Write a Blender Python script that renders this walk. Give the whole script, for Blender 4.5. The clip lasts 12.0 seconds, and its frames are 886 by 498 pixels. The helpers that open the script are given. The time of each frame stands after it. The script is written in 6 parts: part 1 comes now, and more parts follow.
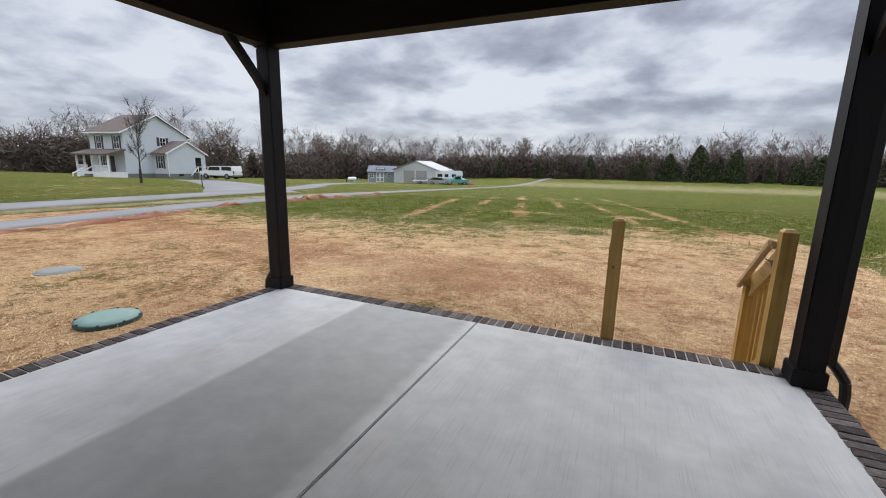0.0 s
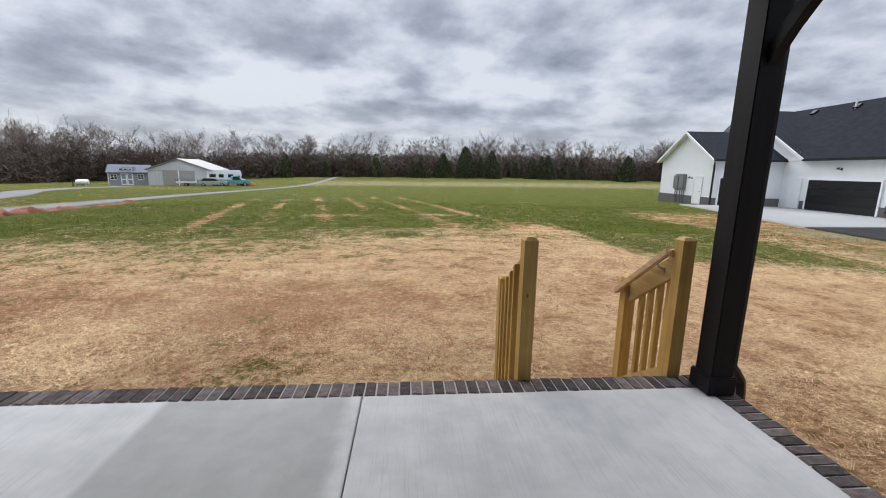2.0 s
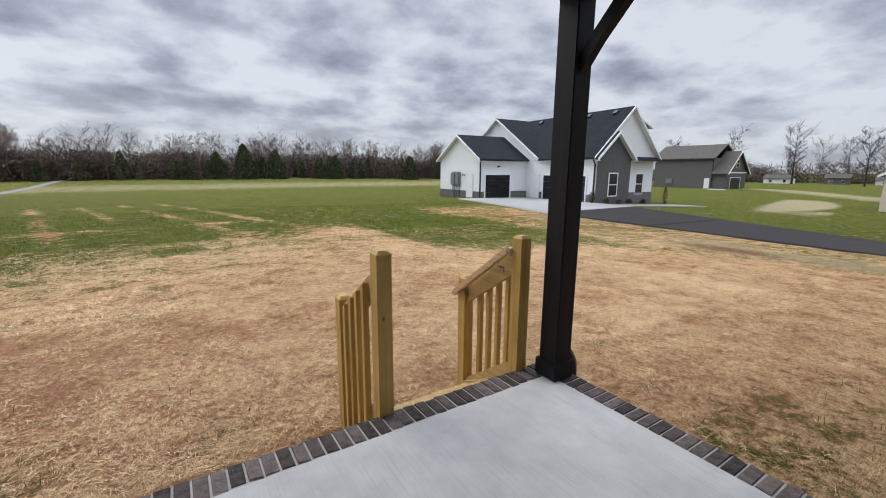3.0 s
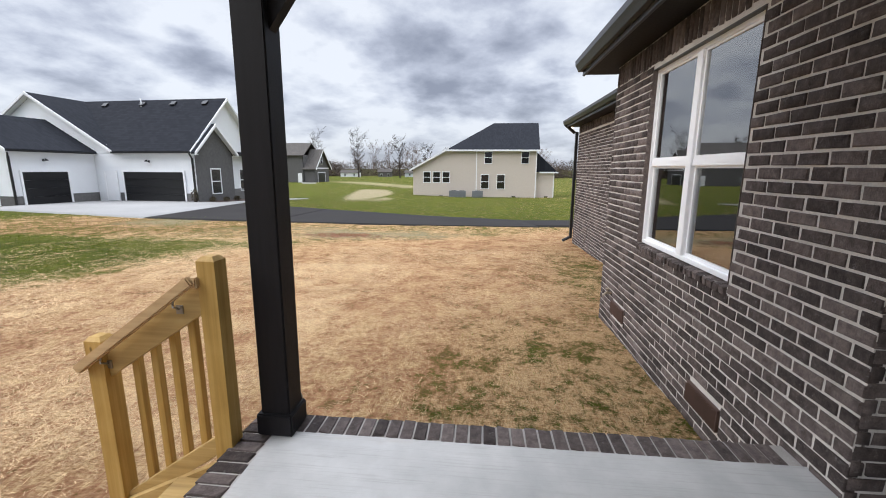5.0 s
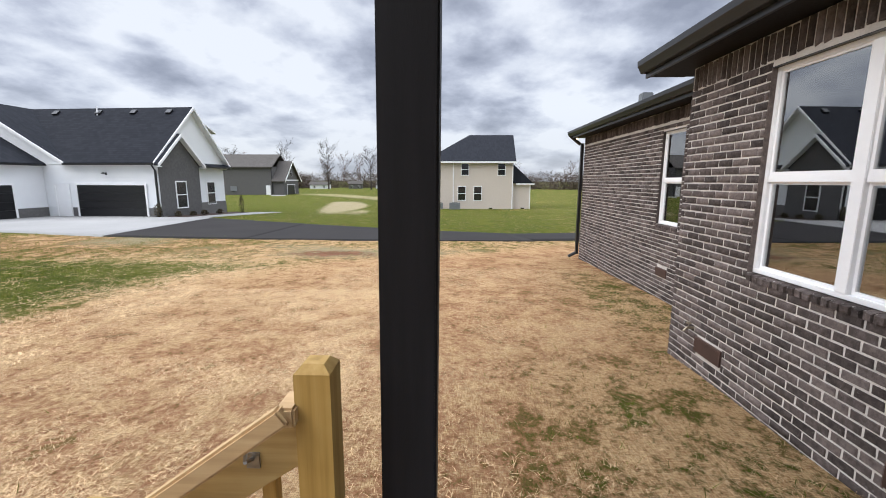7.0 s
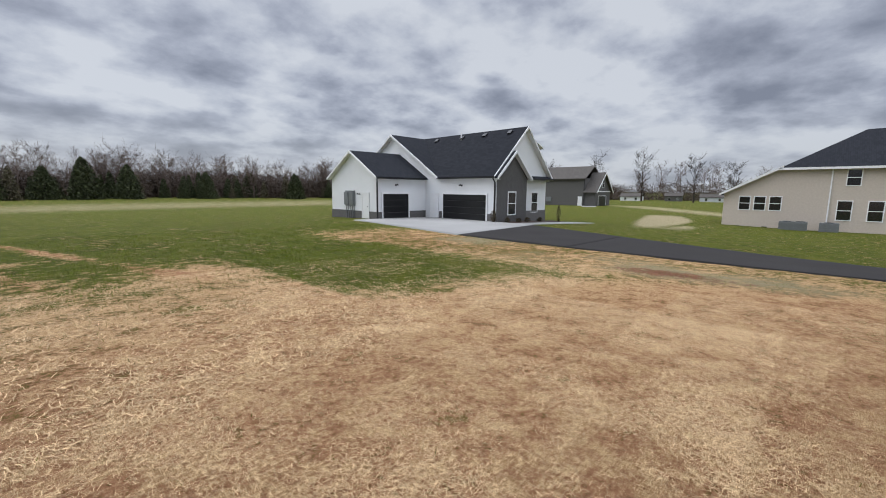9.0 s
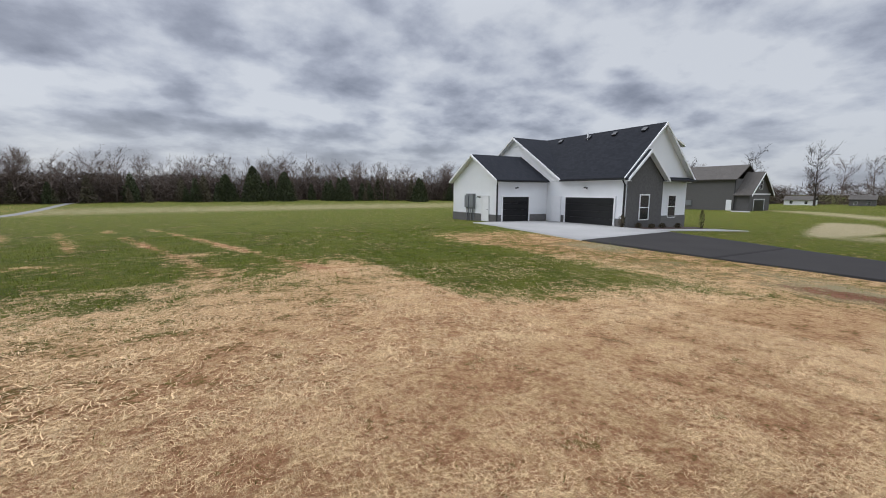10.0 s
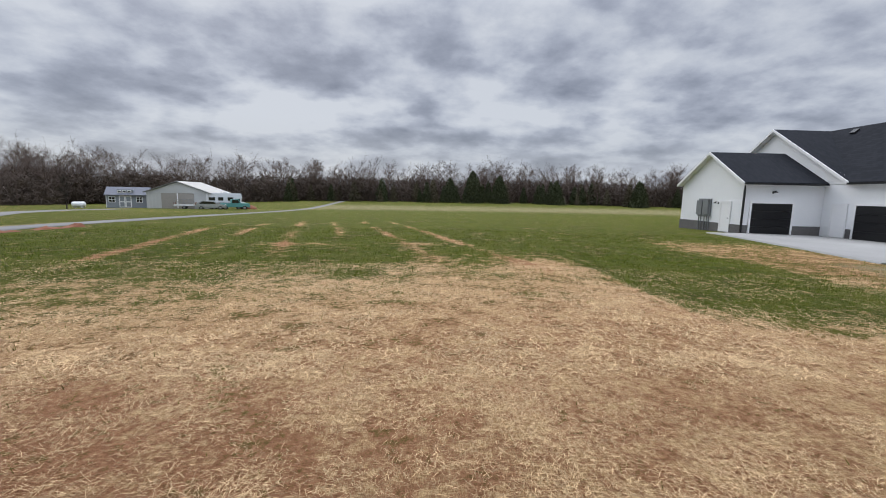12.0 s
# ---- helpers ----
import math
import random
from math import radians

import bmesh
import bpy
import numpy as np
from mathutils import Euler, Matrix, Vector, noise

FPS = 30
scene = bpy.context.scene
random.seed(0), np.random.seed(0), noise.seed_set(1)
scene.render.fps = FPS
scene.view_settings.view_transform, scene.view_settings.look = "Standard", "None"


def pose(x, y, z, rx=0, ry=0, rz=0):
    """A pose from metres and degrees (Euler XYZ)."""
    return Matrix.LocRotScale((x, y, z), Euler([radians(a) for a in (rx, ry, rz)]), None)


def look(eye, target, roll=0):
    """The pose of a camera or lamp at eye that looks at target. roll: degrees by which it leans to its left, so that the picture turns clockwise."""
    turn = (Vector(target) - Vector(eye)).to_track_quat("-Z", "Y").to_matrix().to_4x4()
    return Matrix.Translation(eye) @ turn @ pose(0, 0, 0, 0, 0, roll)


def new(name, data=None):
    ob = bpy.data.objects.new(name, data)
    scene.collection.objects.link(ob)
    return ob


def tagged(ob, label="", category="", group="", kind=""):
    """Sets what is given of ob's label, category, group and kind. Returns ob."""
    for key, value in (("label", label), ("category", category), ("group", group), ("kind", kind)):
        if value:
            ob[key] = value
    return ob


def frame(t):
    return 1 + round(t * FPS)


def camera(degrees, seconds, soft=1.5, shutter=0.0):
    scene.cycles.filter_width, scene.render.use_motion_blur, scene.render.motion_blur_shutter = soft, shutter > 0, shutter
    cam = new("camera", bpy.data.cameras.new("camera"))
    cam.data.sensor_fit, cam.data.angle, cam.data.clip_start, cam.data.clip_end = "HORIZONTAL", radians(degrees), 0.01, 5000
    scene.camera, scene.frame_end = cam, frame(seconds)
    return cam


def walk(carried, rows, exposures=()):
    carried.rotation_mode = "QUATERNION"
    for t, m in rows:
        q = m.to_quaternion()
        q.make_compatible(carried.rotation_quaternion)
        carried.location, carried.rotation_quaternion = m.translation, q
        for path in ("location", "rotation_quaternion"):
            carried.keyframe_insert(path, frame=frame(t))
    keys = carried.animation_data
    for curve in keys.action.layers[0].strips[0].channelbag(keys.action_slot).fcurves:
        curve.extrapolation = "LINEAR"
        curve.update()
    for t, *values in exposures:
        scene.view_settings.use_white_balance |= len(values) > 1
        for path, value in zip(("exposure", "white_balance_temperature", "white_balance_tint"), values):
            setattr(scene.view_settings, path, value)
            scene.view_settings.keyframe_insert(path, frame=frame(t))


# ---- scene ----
EXPOSURE, CLOUD_STRENGTH, ZENITH, SUN_STRENGTH = 0.0, 0.90, 4.75, 1.4
cam = camera(94.1, 12.0, 1.0)
PATH = [
    (0, (-1.084, -3.206, 1.340), (-1.880, -1.413, 0.948), 1.26),
    (0.5, (-1.230, -3.041, 1.370), (-1.972, -1.223, 0.986), 1.36),
    (1, (-1.456, -2.820, 1.376), (-2.014, -0.938, 0.990), 1.26),
    (1.5, (-1.702, -2.549, 1.394), (-1.948, -0.602, 1.009), 0.97),
    (2, (-1.897, -2.309, 1.394), (-1.738, -0.352, 1.013), 0.95),
    (2.5, (-2.012, -2.026, 1.401), (-1.401, -0.160, 1.023), 0.64),
    (3, (-2.048, -1.801, 1.408), (-0.980, -0.153, 1.035), 0.41),
    (3.5, (-2.070, -1.640, 1.400), (-0.602, -0.333, 1.032), 0.47),
    (3.7, (-2.057, -1.558, 1.385), (-0.457, -0.416, 1.017), 0.70),
    (5.3, (-1.744, -0.890, 1.380), (0.219, -0.839, 0.999), 0.18),
    (5.5, (-1.661, -0.799, 1.399), (0.303, -0.822, 1.021), 0.16),
    (6, (-1.466, -0.568, 1.412), (0.496, -0.692, 1.047), 0.21),
    (6.5, (-1.280, -0.345, 1.428), (0.687, -0.445, 1.080), 0.15),
    (7, (-1.035, -0.091, 1.418), (0.938, -0.040, 1.091), 0.18),
    (7.5, (-0.814, 0.159, 1.395), (1.134, 0.488, 1.086), 0.13),
    (7.7, (-0.721, 0.237, 1.410), (1.199, 0.707, 1.105), 0.13),
    (9.5, (-0.836, 0.843, 1.371), (0.406, 2.386, 1.096), 0.46),
    (10, (-0.813, 0.892, 1.385), (0.228, 2.578, 1.114), 0.31),
    (10.5, (-0.779, 0.972, 1.406), (0.079, 2.759, 1.138), 0.26),
    (11, (-0.754, 1.006, 1.409), (-0.093, 2.875, 1.144), 0.36),
    (11.5, (-0.767, 0.982, 1.360), (-0.351, 2.921, 1.098), 0.58),
    (12, (-0.819, 0.891, 1.217), (-0.704, 2.870, 0.953), 1.25),
]
walk(cam, [(t, look(eye, target, roll)) for t, eye, target, roll in PATH], [(0, 0.13), (3.7, 0.1), (5.3, .44), (7.0, .42), (7.7, 0.24), (9.5, -0.12), (12, -0.12)])

# ---------- sky, sun and exposure ----------
world = bpy.data.worlds.new("world")
scene.world = world
world.use_nodes = True
wt = world.node_tree
wt.nodes.clear()


def wnode(kind, **props):
    n = wt.nodes.new(kind)
    for k, v in props.items():
        if k == "operation":
            n.operation = v
        elif k == "sky_type":
            n.sky_type = v
    return n


def wmath(op, a, b=0.0, clamp=False):
    n = wnode("ShaderNodeMath", operation=op)
    n.use_clamp = clamp
    for i, v in enumerate((a, b)):
        if isinstance(v, (int, float)):
            n.inputs[i].default_value = v
        else:
            wt.links.new(v, n.inputs[i])
    return n.outputs[0]


sky = wnode("ShaderNodeTexSky", sky_type="NISHITA")
sky.sun_disc, sky.sun_elevation, sky.sun_rotation = False, radians(40), radians(337)
way = wnode("ShaderNodeTexCoord").outputs["Generated"]
split = wnode("ShaderNodeSeparateXYZ")
wt.links.new(way, split.inputs[0])
# a flat cloud deck seen from below: the sight line carried up to one height
up = wmath("ADD", wmath("MAXIMUM", split.outputs[2], 0.0), 0.27)
deck = wnode("ShaderNodeCombineXYZ")
wt.links.new(wmath("DIVIDE", split.outputs[0], up), deck.inputs[0])
wt.links.new(wmath("DIVIDE", split.outputs[1], up), deck.inputs[1])


def cloud(scale, detail, rough, warp=0.0, off=0.0):
    mp = wnode("ShaderNodeMapping")
    mp.inputs["Location"].default_value = (off, off * 0.7, off * 0.3)
    wt.links.new(deck.outputs[0], mp.inputs["Vector"])
    n = wnode("ShaderNodeTexNoise")
    n.inputs["Scale"].default_value, n.inputs["Detail"].default_value = scale, detail
    n.inputs["Roughness"].default_value, n.inputs["Distortion"].default_value = rough, warp
    wt.links.new(mp.outputs[0], n.inputs["Vector"])
    return n.outputs["Fac"]


def puffs(scale, off):
    """Rounded heads of cloud, their borders bent by noise."""
    mp = wnode("ShaderNodeMapping")
    mp.inputs["Location"].default_value = (off, off * 0.6, 0.0)
    bent = wnode("ShaderNodeVectorMath", operation="MULTIPLY_ADD")
    n = wnode("ShaderNodeTexNoise")
    n.inputs["Scale"].default_value, n.inputs["Detail"].default_value = scale * 1.6, 5
    wt.links.new(deck.outputs[0], n.inputs["Vector"])
    wt.links.new(n.outputs["Color"], bent.inputs[0])
    bent.inputs[1].default_value = (0.55 / scale,) * 3
    wt.links.new(deck.outputs[0], bent.inputs[2])
    wt.links.new(bent.outputs[0], mp.inputs["Vector"])
    v = wnode("ShaderNodeTexVoronoi")
    v.feature = "SMOOTH_F1"
    v.inputs["Scale"].default_value, v.inputs["Smoothness"].default_value = scale, 0.35
    v.inputs["Detail"].default_value, v.inputs["Roughness"].default_value = 2.0, 0.5
    wt.links.new(mp.outputs[0], v.inputs["Vector"])
    return v.outputs["Distance"]


billow = wmath("ADD", wmath("MULTIPLY", cloud(1.1, 10, 0.60, 0.0, 3.1), 0.66), wmath("ADD", wmath("MULTIPLY", cloud(3.4, 8, 0.64, 0.0, 9.4), 0.24), wmath("MULTIPLY", puffs(2.3, 4.0), 0.24)))
shade = wnode("ShaderNodeValToRGB")
for _ in range(3):
    shade.color_ramp.elements.new(0.5)
stops = ((0.50, (0.255, 0.283, 0.365)), (0.57, (0.348, 0.382, 0.475)), (0.625, (0.46, 0.50, 0.605)), (0.67, (0.585, 0.63, 0.73)), (0.74, (0.745, 0.787, 0.865)))
for e, (p, c) in zip(shade.color_ramp.elements, stops):
    e.position, e.color = p, (*c, 1)
wt.links.new(billow, shade.inputs[0])
# a paler band of thin cloud low over the horizon
band = wnode("ShaderNodeMapRange")
band.inputs[1].default_value, band.inputs[2].default_value, band.inputs[3].default_value, band.inputs[4].default_value = 0.0, 0.16, 0.5, 0.0
wt.links.new(split.outputs[2], band.inputs[0])
low = wnode("ShaderNodeMix")
low.data_type = "RGBA"
low.inputs[7].default_value = (0.56, 0.60, 0.66, 1)
wt.links.new(band.outputs[0], low.inputs[0])
wt.links.new(shade.outputs[0], low.inputs[6])
clouds, clear, both = wnode("ShaderNodeBackground"), wnode("ShaderNodeBackground"), wnode("ShaderNodeMixShader")
wt.links.new(low.outputs[2], clouds.inputs[0])
# an overcast deck is several times brighter overhead than low down
lift = wnode("ShaderNodeMapRange")
lift.interpolation_type = "SMOOTHSTEP"
lift.inputs[1].default_value, lift.inputs[2].default_value, lift.inputs[3].default_value, lift.inputs[4].default_value = 0.36, 0.95, CLOUD_STRENGTH, CLOUD_STRENGTH * ZENITH
wt.links.new(split.outputs[2], lift.inputs[0])
wt.links.new(lift.outputs[0], clouds.inputs[1])
wt.links.new(sky.outputs[0], clear.inputs[0])
clear.inputs[1].default_value = 0.10
both.inputs[0].default_value = 0.93
wt.links.new(clear.outputs[0], both.inputs[1])
wt.links.new(clouds.outputs[0], both.inputs[2])
wt.links.new(both.outputs[0], wnode("ShaderNodeOutputWorld").inputs[0])

sun_data = bpy.data.lights.new("sun", "SUN")
sun_data.energy, sun_data.angle, sun_data.color = SUN_STRENGTH, radians(40), (1.0, 0.97, 0.93)
sun = new("sun", sun_data)
sun.matrix_basis = look((0, 0, 42), (20, -46, 0))
scene.view_settings.exposure = EXPOSURE

# ---------- small tools ----------
def sstep(a, b, v):
    t = np.clip((v - a) / (b - a), 0, 1)
    return t * t * (3 - 2 * t)


class Shape:
    """Collects solid pieces into one mesh."""

    def __init__(self):
        self.v, self.f = [], []

    def add(self, verts, faces):
        n = len(self.v)
        self.v += [tuple(p) for p in verts]
        self.f += [tuple(i + n for i in q) for q in faces]
        return self

    def box(self, x0, x1, y0, y1, z0, z1, m=None):
        p = [Vector((x, y, z)) for z in (z0, z1) for x, y in ((x0, y0), (x1, y0), (x1, y1), (x0, y1))]
        if m is not None:
            p = [m @ q for q in p]
        return self.add(p, [(3, 2, 1, 0), (4, 5, 6, 7), (0, 1, 5, 4), (1, 2, 6, 5), (2, 3, 7, 6), (3, 0, 4, 7)])

    def prism(self, poly, lo, hi, axis="y"):
        """A polygon of (a, b) pairs drawn out along an axis: x: (y, z), y: (x, z), z: (x, y)."""
        def at(a, b, c):
            return {"x": (c, a, b), "y": (a, c, b), "z": (a, b, c)}[axis]
        n = len(poly)
        p = [at(a, b, lo) for a, b in poly] + [at(a, b, hi) for a, b in poly]
        f = [tuple(range(n - 1, -1, -1)), tuple(range(n, 2 * n))] + [(i, (i + 1) % n, n + (i + 1) % n, n + i) for i in range(n)]
        return self.add(p, f)

    def tube(self, a, b, ra, rb=None, n=10):
        a, b = Vector(a), Vector(b)
        rb = ra if rb is None else rb
        q = (b - a).to_track_quat("Z", "Y")
        ring = [Vector((math.cos(6.28319 * i / n), math.sin(6.28319 * i / n), 0)) for i in range(n)]
        p = [a + q @ (r * ra) for r in ring] + [b + q @ (r * rb) for r in ring]
        f = [tuple(range(n - 1, -1, -1)), tuple(range(n, 2 * n))] + [(i, (i + 1) % n, n + (i + 1) % n, n + i) for i in range(n)]
        return self.add(p, f)

    def lathe(self, profile, n=24, m=None):
        p = [Vector((r * math.cos(6.28319 * i / n), r * math.sin(6.28319 * i / n), z)) for r, z in profile for i in range(n)]
        if m is not None:
            p = [m @ q for q in p]
        k = len(profile)
        f = [(j * n + i, j * n + (i + 1) % n, (j + 1) * n + (i + 1) % n, (j + 1) * n + i) for j in range(k - 1) for i in range(n)]
        f += [tuple(range(n - 1, -1, -1)), tuple(range((k - 1) * n, k * n))]
        return self.add(p, f)

    def data(self, name, material, bevel=0.0, smooth=False):
        me = bpy.data.meshes.new(name)
        me.from_pydata(self.v, [], self.f)
        if bevel:
            bm = bmesh.new()
            bm.from_mesh(me)
            bmesh.ops.recalc_face_normals(bm, faces=bm.faces)
            bmesh.ops.bevel(bm, geom=list(bm.edges), offset=bevel, segments=2, affect="EDGES", clamp_overlap=True)
            bm.to_mesh(me)
            bm.free()
        else:
            bm = bmesh.new()
            bm.from_mesh(me)
            bmesh.ops.recalc_face_normals(bm, faces=bm.faces)
            bm.to_mesh(me)
            bm.free()
        if smooth:
            me.shade_smooth()
        me.materials.append(material)
        return me


def part(name, shape, material, parent=None, label="", bevel=0.0, smooth=False):
    ob = new(name, shape.data(name, material, bevel, smooth))
    if parent is not None:
        ob.parent = parent
    return tagged(ob, label)


def empty(name, m, label, category, group="", kind=""):
    ob = new(name)
    ob.matrix_basis = m
    ob.empty_display_size = 0.2
    return tagged(ob, label, category, group, kind)


def raw(name, verts, faces, material, smooth=False):
    """A mesh of many small pieces, from arrays of corners and equal-sized faces."""
    me = bpy.data.meshes.new(name)
    verts, faces = np.asarray(verts, float), np.asarray(faces, int)
    k = faces.shape[1]
    me.vertices.add(len(verts))
    me.vertices.foreach_set("co", verts.ravel())
    me.loops.add(faces.size)
    me.loops.foreach_set("vertex_index", faces.ravel())
    me.polygons.add(len(faces))
    me.polygons.foreach_set("loop_start", np.arange(len(faces)) * k)
    me.update(calc_edges=True)
    me.validate()
    me.materials.append(material)
    if smooth:
        me.shade_smooth()
    return new(name, me)


# ---------- materials ----------
def nodes_of(name):
    m = bpy.data.materials.new(name)
    m.use_nodes = True
    t = m.node_tree
    return m, t, t.nodes["Principled BSDF"]


def noise_node(t, scale, detail=4.0, vec=None, rough=0.55):
    n = t.nodes.new("ShaderNodeTexNoise")
    n.inputs["Scale"].default_value, n.inputs["Detail"].default_value, n.inputs["Roughness"].default_value = scale, detail, rough
    if vec is not None:
        t.links.new(vec, n.inputs["Vector"])
    return n.outputs["Fac"]


def ramp(t, fac, *stops):
    r = t.nodes.new("ShaderNodeValToRGB")
    while len(r.color_ramp.elements) < len(stops):
        r.color_ramp.elements.new(0.5)
    for e, (p, c) in zip(r.color_ramp.elements, stops):
        e.position, e.color = p, (*c, 1) if len(c) == 3 else c
    t.links.new(fac, r.inputs["Fac"])
    return r.outputs["Color"]


def mixc(t, fac, a, b, mode="MIX"):
    n = t.nodes.new("ShaderNodeMix")
    n.data_type, n.blend_type = "RGBA", mode
    for sock, v in ((n.inputs[0], fac), (n.inputs[6], a), (n.inputs[7], b)):
        if isinstance(v, (int, float)):
            sock.default_value = v
        elif isinstance(v, tuple):
            sock.default_value = (*v, 1)
        else:
            t.links.new(v, sock)
    return n.outputs[2]


def calc(t, op, a, b=0.0, c=None, clamp=False):
    n = t.nodes.new("ShaderNodeMath")
    n.operation, n.use_clamp = op, clamp
    for i, v in enumerate((a, b) if c is None else (a, b, c)):
        if isinstance(v, (int, float)):
            n.inputs[i].default_value = v
        else:
            t.links.new(v, n.inputs[i])
    return n.outputs[0]


def bump(t, bsdf, height, strength=0.3, distance=0.01):
    b = t.nodes.new("ShaderNodeBump")
    b.inputs["Strength"].default_value, b.inputs["Distance"].default_value = strength, distance
    t.links.new(height, b.inputs["Height"])
    t.links.new(b.outputs["Normal"], bsdf.inputs["Normal"])


def coords(t, scale=(1, 1, 1), kind="Object"):
    c = t.nodes.new("ShaderNodeTexCoord")
    m = t.nodes.new("ShaderNodeMapping")
    m.inputs["Scale"].default_value = scale
    t.links.new(c.outputs[kind], m.inputs["Vector"])
    return m.outputs["Vector"]


def plain(name, colour, rough=0.6, vary=0.25, scale=3.0, fine=40.0, metal=0.0, relief=0.15, stretch=(1, 1, 1), island=0.0, per_object=0.0, spec=0.5):
    """A surface of one colour with broad stains, fine grain and slight relief."""
    m, t, b = nodes_of(name)
    vec = coords(t, stretch)
    big, small = noise_node(t, scale, 3, vec), noise_node(t, fine, 4, vec)
    both = calc(t, "ADD", calc(t, "MULTIPLY", big, 0.6), calc(t, "MULTIPLY", small, 0.4))
    if island:
        g = t.nodes.new("ShaderNodeNewGeometry")
        both = calc(t, "ADD", both, calc(t, "MULTIPLY", calc(t, "SUBTRACT", g.outputs["Random Per Island"], 0.5), island))
    if per_object:
        g = t.nodes.new("ShaderNodeObjectInfo")
        both = calc(t, "ADD", both, calc(t, "MULTIPLY", calc(t, "SUBTRACT", g.outputs["Random"], 0.5), per_object))
    lo = tuple(max(0, c * (1 - vary)) for c in colour)
    hi = tuple(min(1, c * (1 + vary)) for c in colour)
    t.links.new(ramp(t, both, (0.25, lo), (0.75, hi)), b.inputs["Base Color"])
    r = t.nodes.new("ShaderNodeMapRange")
    r.inputs[3].default_value, r.inputs[4].default_value = max(0.05, rough - 0.1), min(1, rough + 0.1)
    t.links.new(small, r.inputs[0])
    t.links.new(r.outputs[0], b.inputs["Roughness"])
    b.inputs["Metallic"].default_value = metal
    b.inputs["Specular IOR Level"].default_value = spec
    if relief:
        bump(t, b, both, relief, 0.005)
    return m


def glass_mat(name, tint=(0.85, 0.88, 0.90), ior=4.3):
    m = bpy.data.materials.new(name)
    m.use_nodes = True
    t = m.node_tree
    t.nodes.clear()
    out, mix = t.nodes.new("ShaderNodeOutputMaterial"), t.nodes.new("ShaderNodeMixShader")
    tr, gl, fr = t.nodes.new("ShaderNodeBsdfTransparent"), t.nodes.new("ShaderNodeBsdfGlossy"), t.nodes.new("ShaderNodeFresnel")
    tr.inputs[0].default_value = (*tint, 1)
    gl.inputs["Roughness"].default_value = 0.01
    fr.inputs["IOR"].default_value = ior
    t.links.new(fr.outputs[0], mix.inputs[0])
    t.links.new(tr.outputs[0], mix.inputs[1])
    t.links.new(gl.outputs[0], mix.inputs[2])
    t.links.new(mix.outputs[0], out.inputs[0])
    return m


def concrete_mat():
    """Broom-finished slab: pale drying patches, a darker damp strip along the joint, fine streaks across it."""
    m, t, b = nodes_of("porch concrete")
    vec = coords(t)
    big, mid, fine = noise_node(t, 0.9, 4, vec), noise_node(t, 6, 5, vec), noise_node(t, 120, 3, vec)
    broom = noise_node(t, 1.0, 3, coords(t, (90, 2.5, 1)), 0.7)
    base = ramp(t, calc(t, "ADD", calc(t, "MULTIPLY", big, 0.65), calc(t, "MULTIPLY", mid, 0.35)), (0.33, (0.345, 0.345, 0.335)), (0.5, (0.45, 0.445, 0.43)), (0.68, (0.56, 0.555, 0.54)))
    sep = t.nodes.new("ShaderNodeSeparateXYZ")
    t.links.new(vec, sep.inputs[0])
    # damp strip: from the joint to about one metre beside it, with a soft ragged edge
    edge = calc(t, "ADD", sep.outputs["X"], calc(t, "MULTIPLY", calc(t, "SUBTRACT", mid, 0.5), 0.06))
    lo = t.nodes.new("ShaderNodeMapRange")
    lo.interpolation_type = "SMOOTHSTEP"
    lo.inputs[1].default_value, lo.inputs[2].default_value = -3.375, -3.315
    t.links.new(edge, lo.inputs[0])
    hi = t.nodes.new("ShaderNodeMapRange")
    hi.interpolation_type = "SMOOTHSTEP"
    hi.inputs[1].default_value, hi.inputs[2].default_value, hi.inputs[3].default_value, hi.inputs[4].default_value = -2.32, -2.20, 1, 0
    t.links.new(edge, hi.inputs[0])
    damp = calc(t, "MULTIPLY", calc(t, "MULTIPLY", lo.outputs[0], hi.outputs[0]), calc(t, "MULTIPLY_ADD", big, 1.2, 0.35), clamp=True)
    col = mixc(t, damp, base, mixc(t, 1.0, base, (0.64, 0.64, 0.63), "MULTIPLY"))
    col = mixc(t, calc(t, "MULTIPLY", ramp(t, broom, (0.52, (0, 0, 0)), (0.72, (1, 1, 1))), 0.42), col, (0.30, 0.285, 0.265))
    stain = ramp(t, noise_node(t, 2.3, 6, coords(t, (1, 0.35, 1)), 0.6), (0.6, (0, 0, 0)), (0.75, (1, 1, 1)))
    col = mixc(t, calc(t, "MULTIPLY", stain, 0.6), col, (0.40, 0.345, 0.285))
    t.links.new(col, b.inputs["Base Color"])
    b.inputs["Roughness"].default_value = 0.62
    b.inputs["Specular IOR Level"].default_value = 0.35
    bump(t, b, calc(t, "ADD", calc(t, "MULTIPLY", broom, 0.7), calc(t, "MULTIPLY", fine, 0.5)), 0.25, 0.004)
    return m


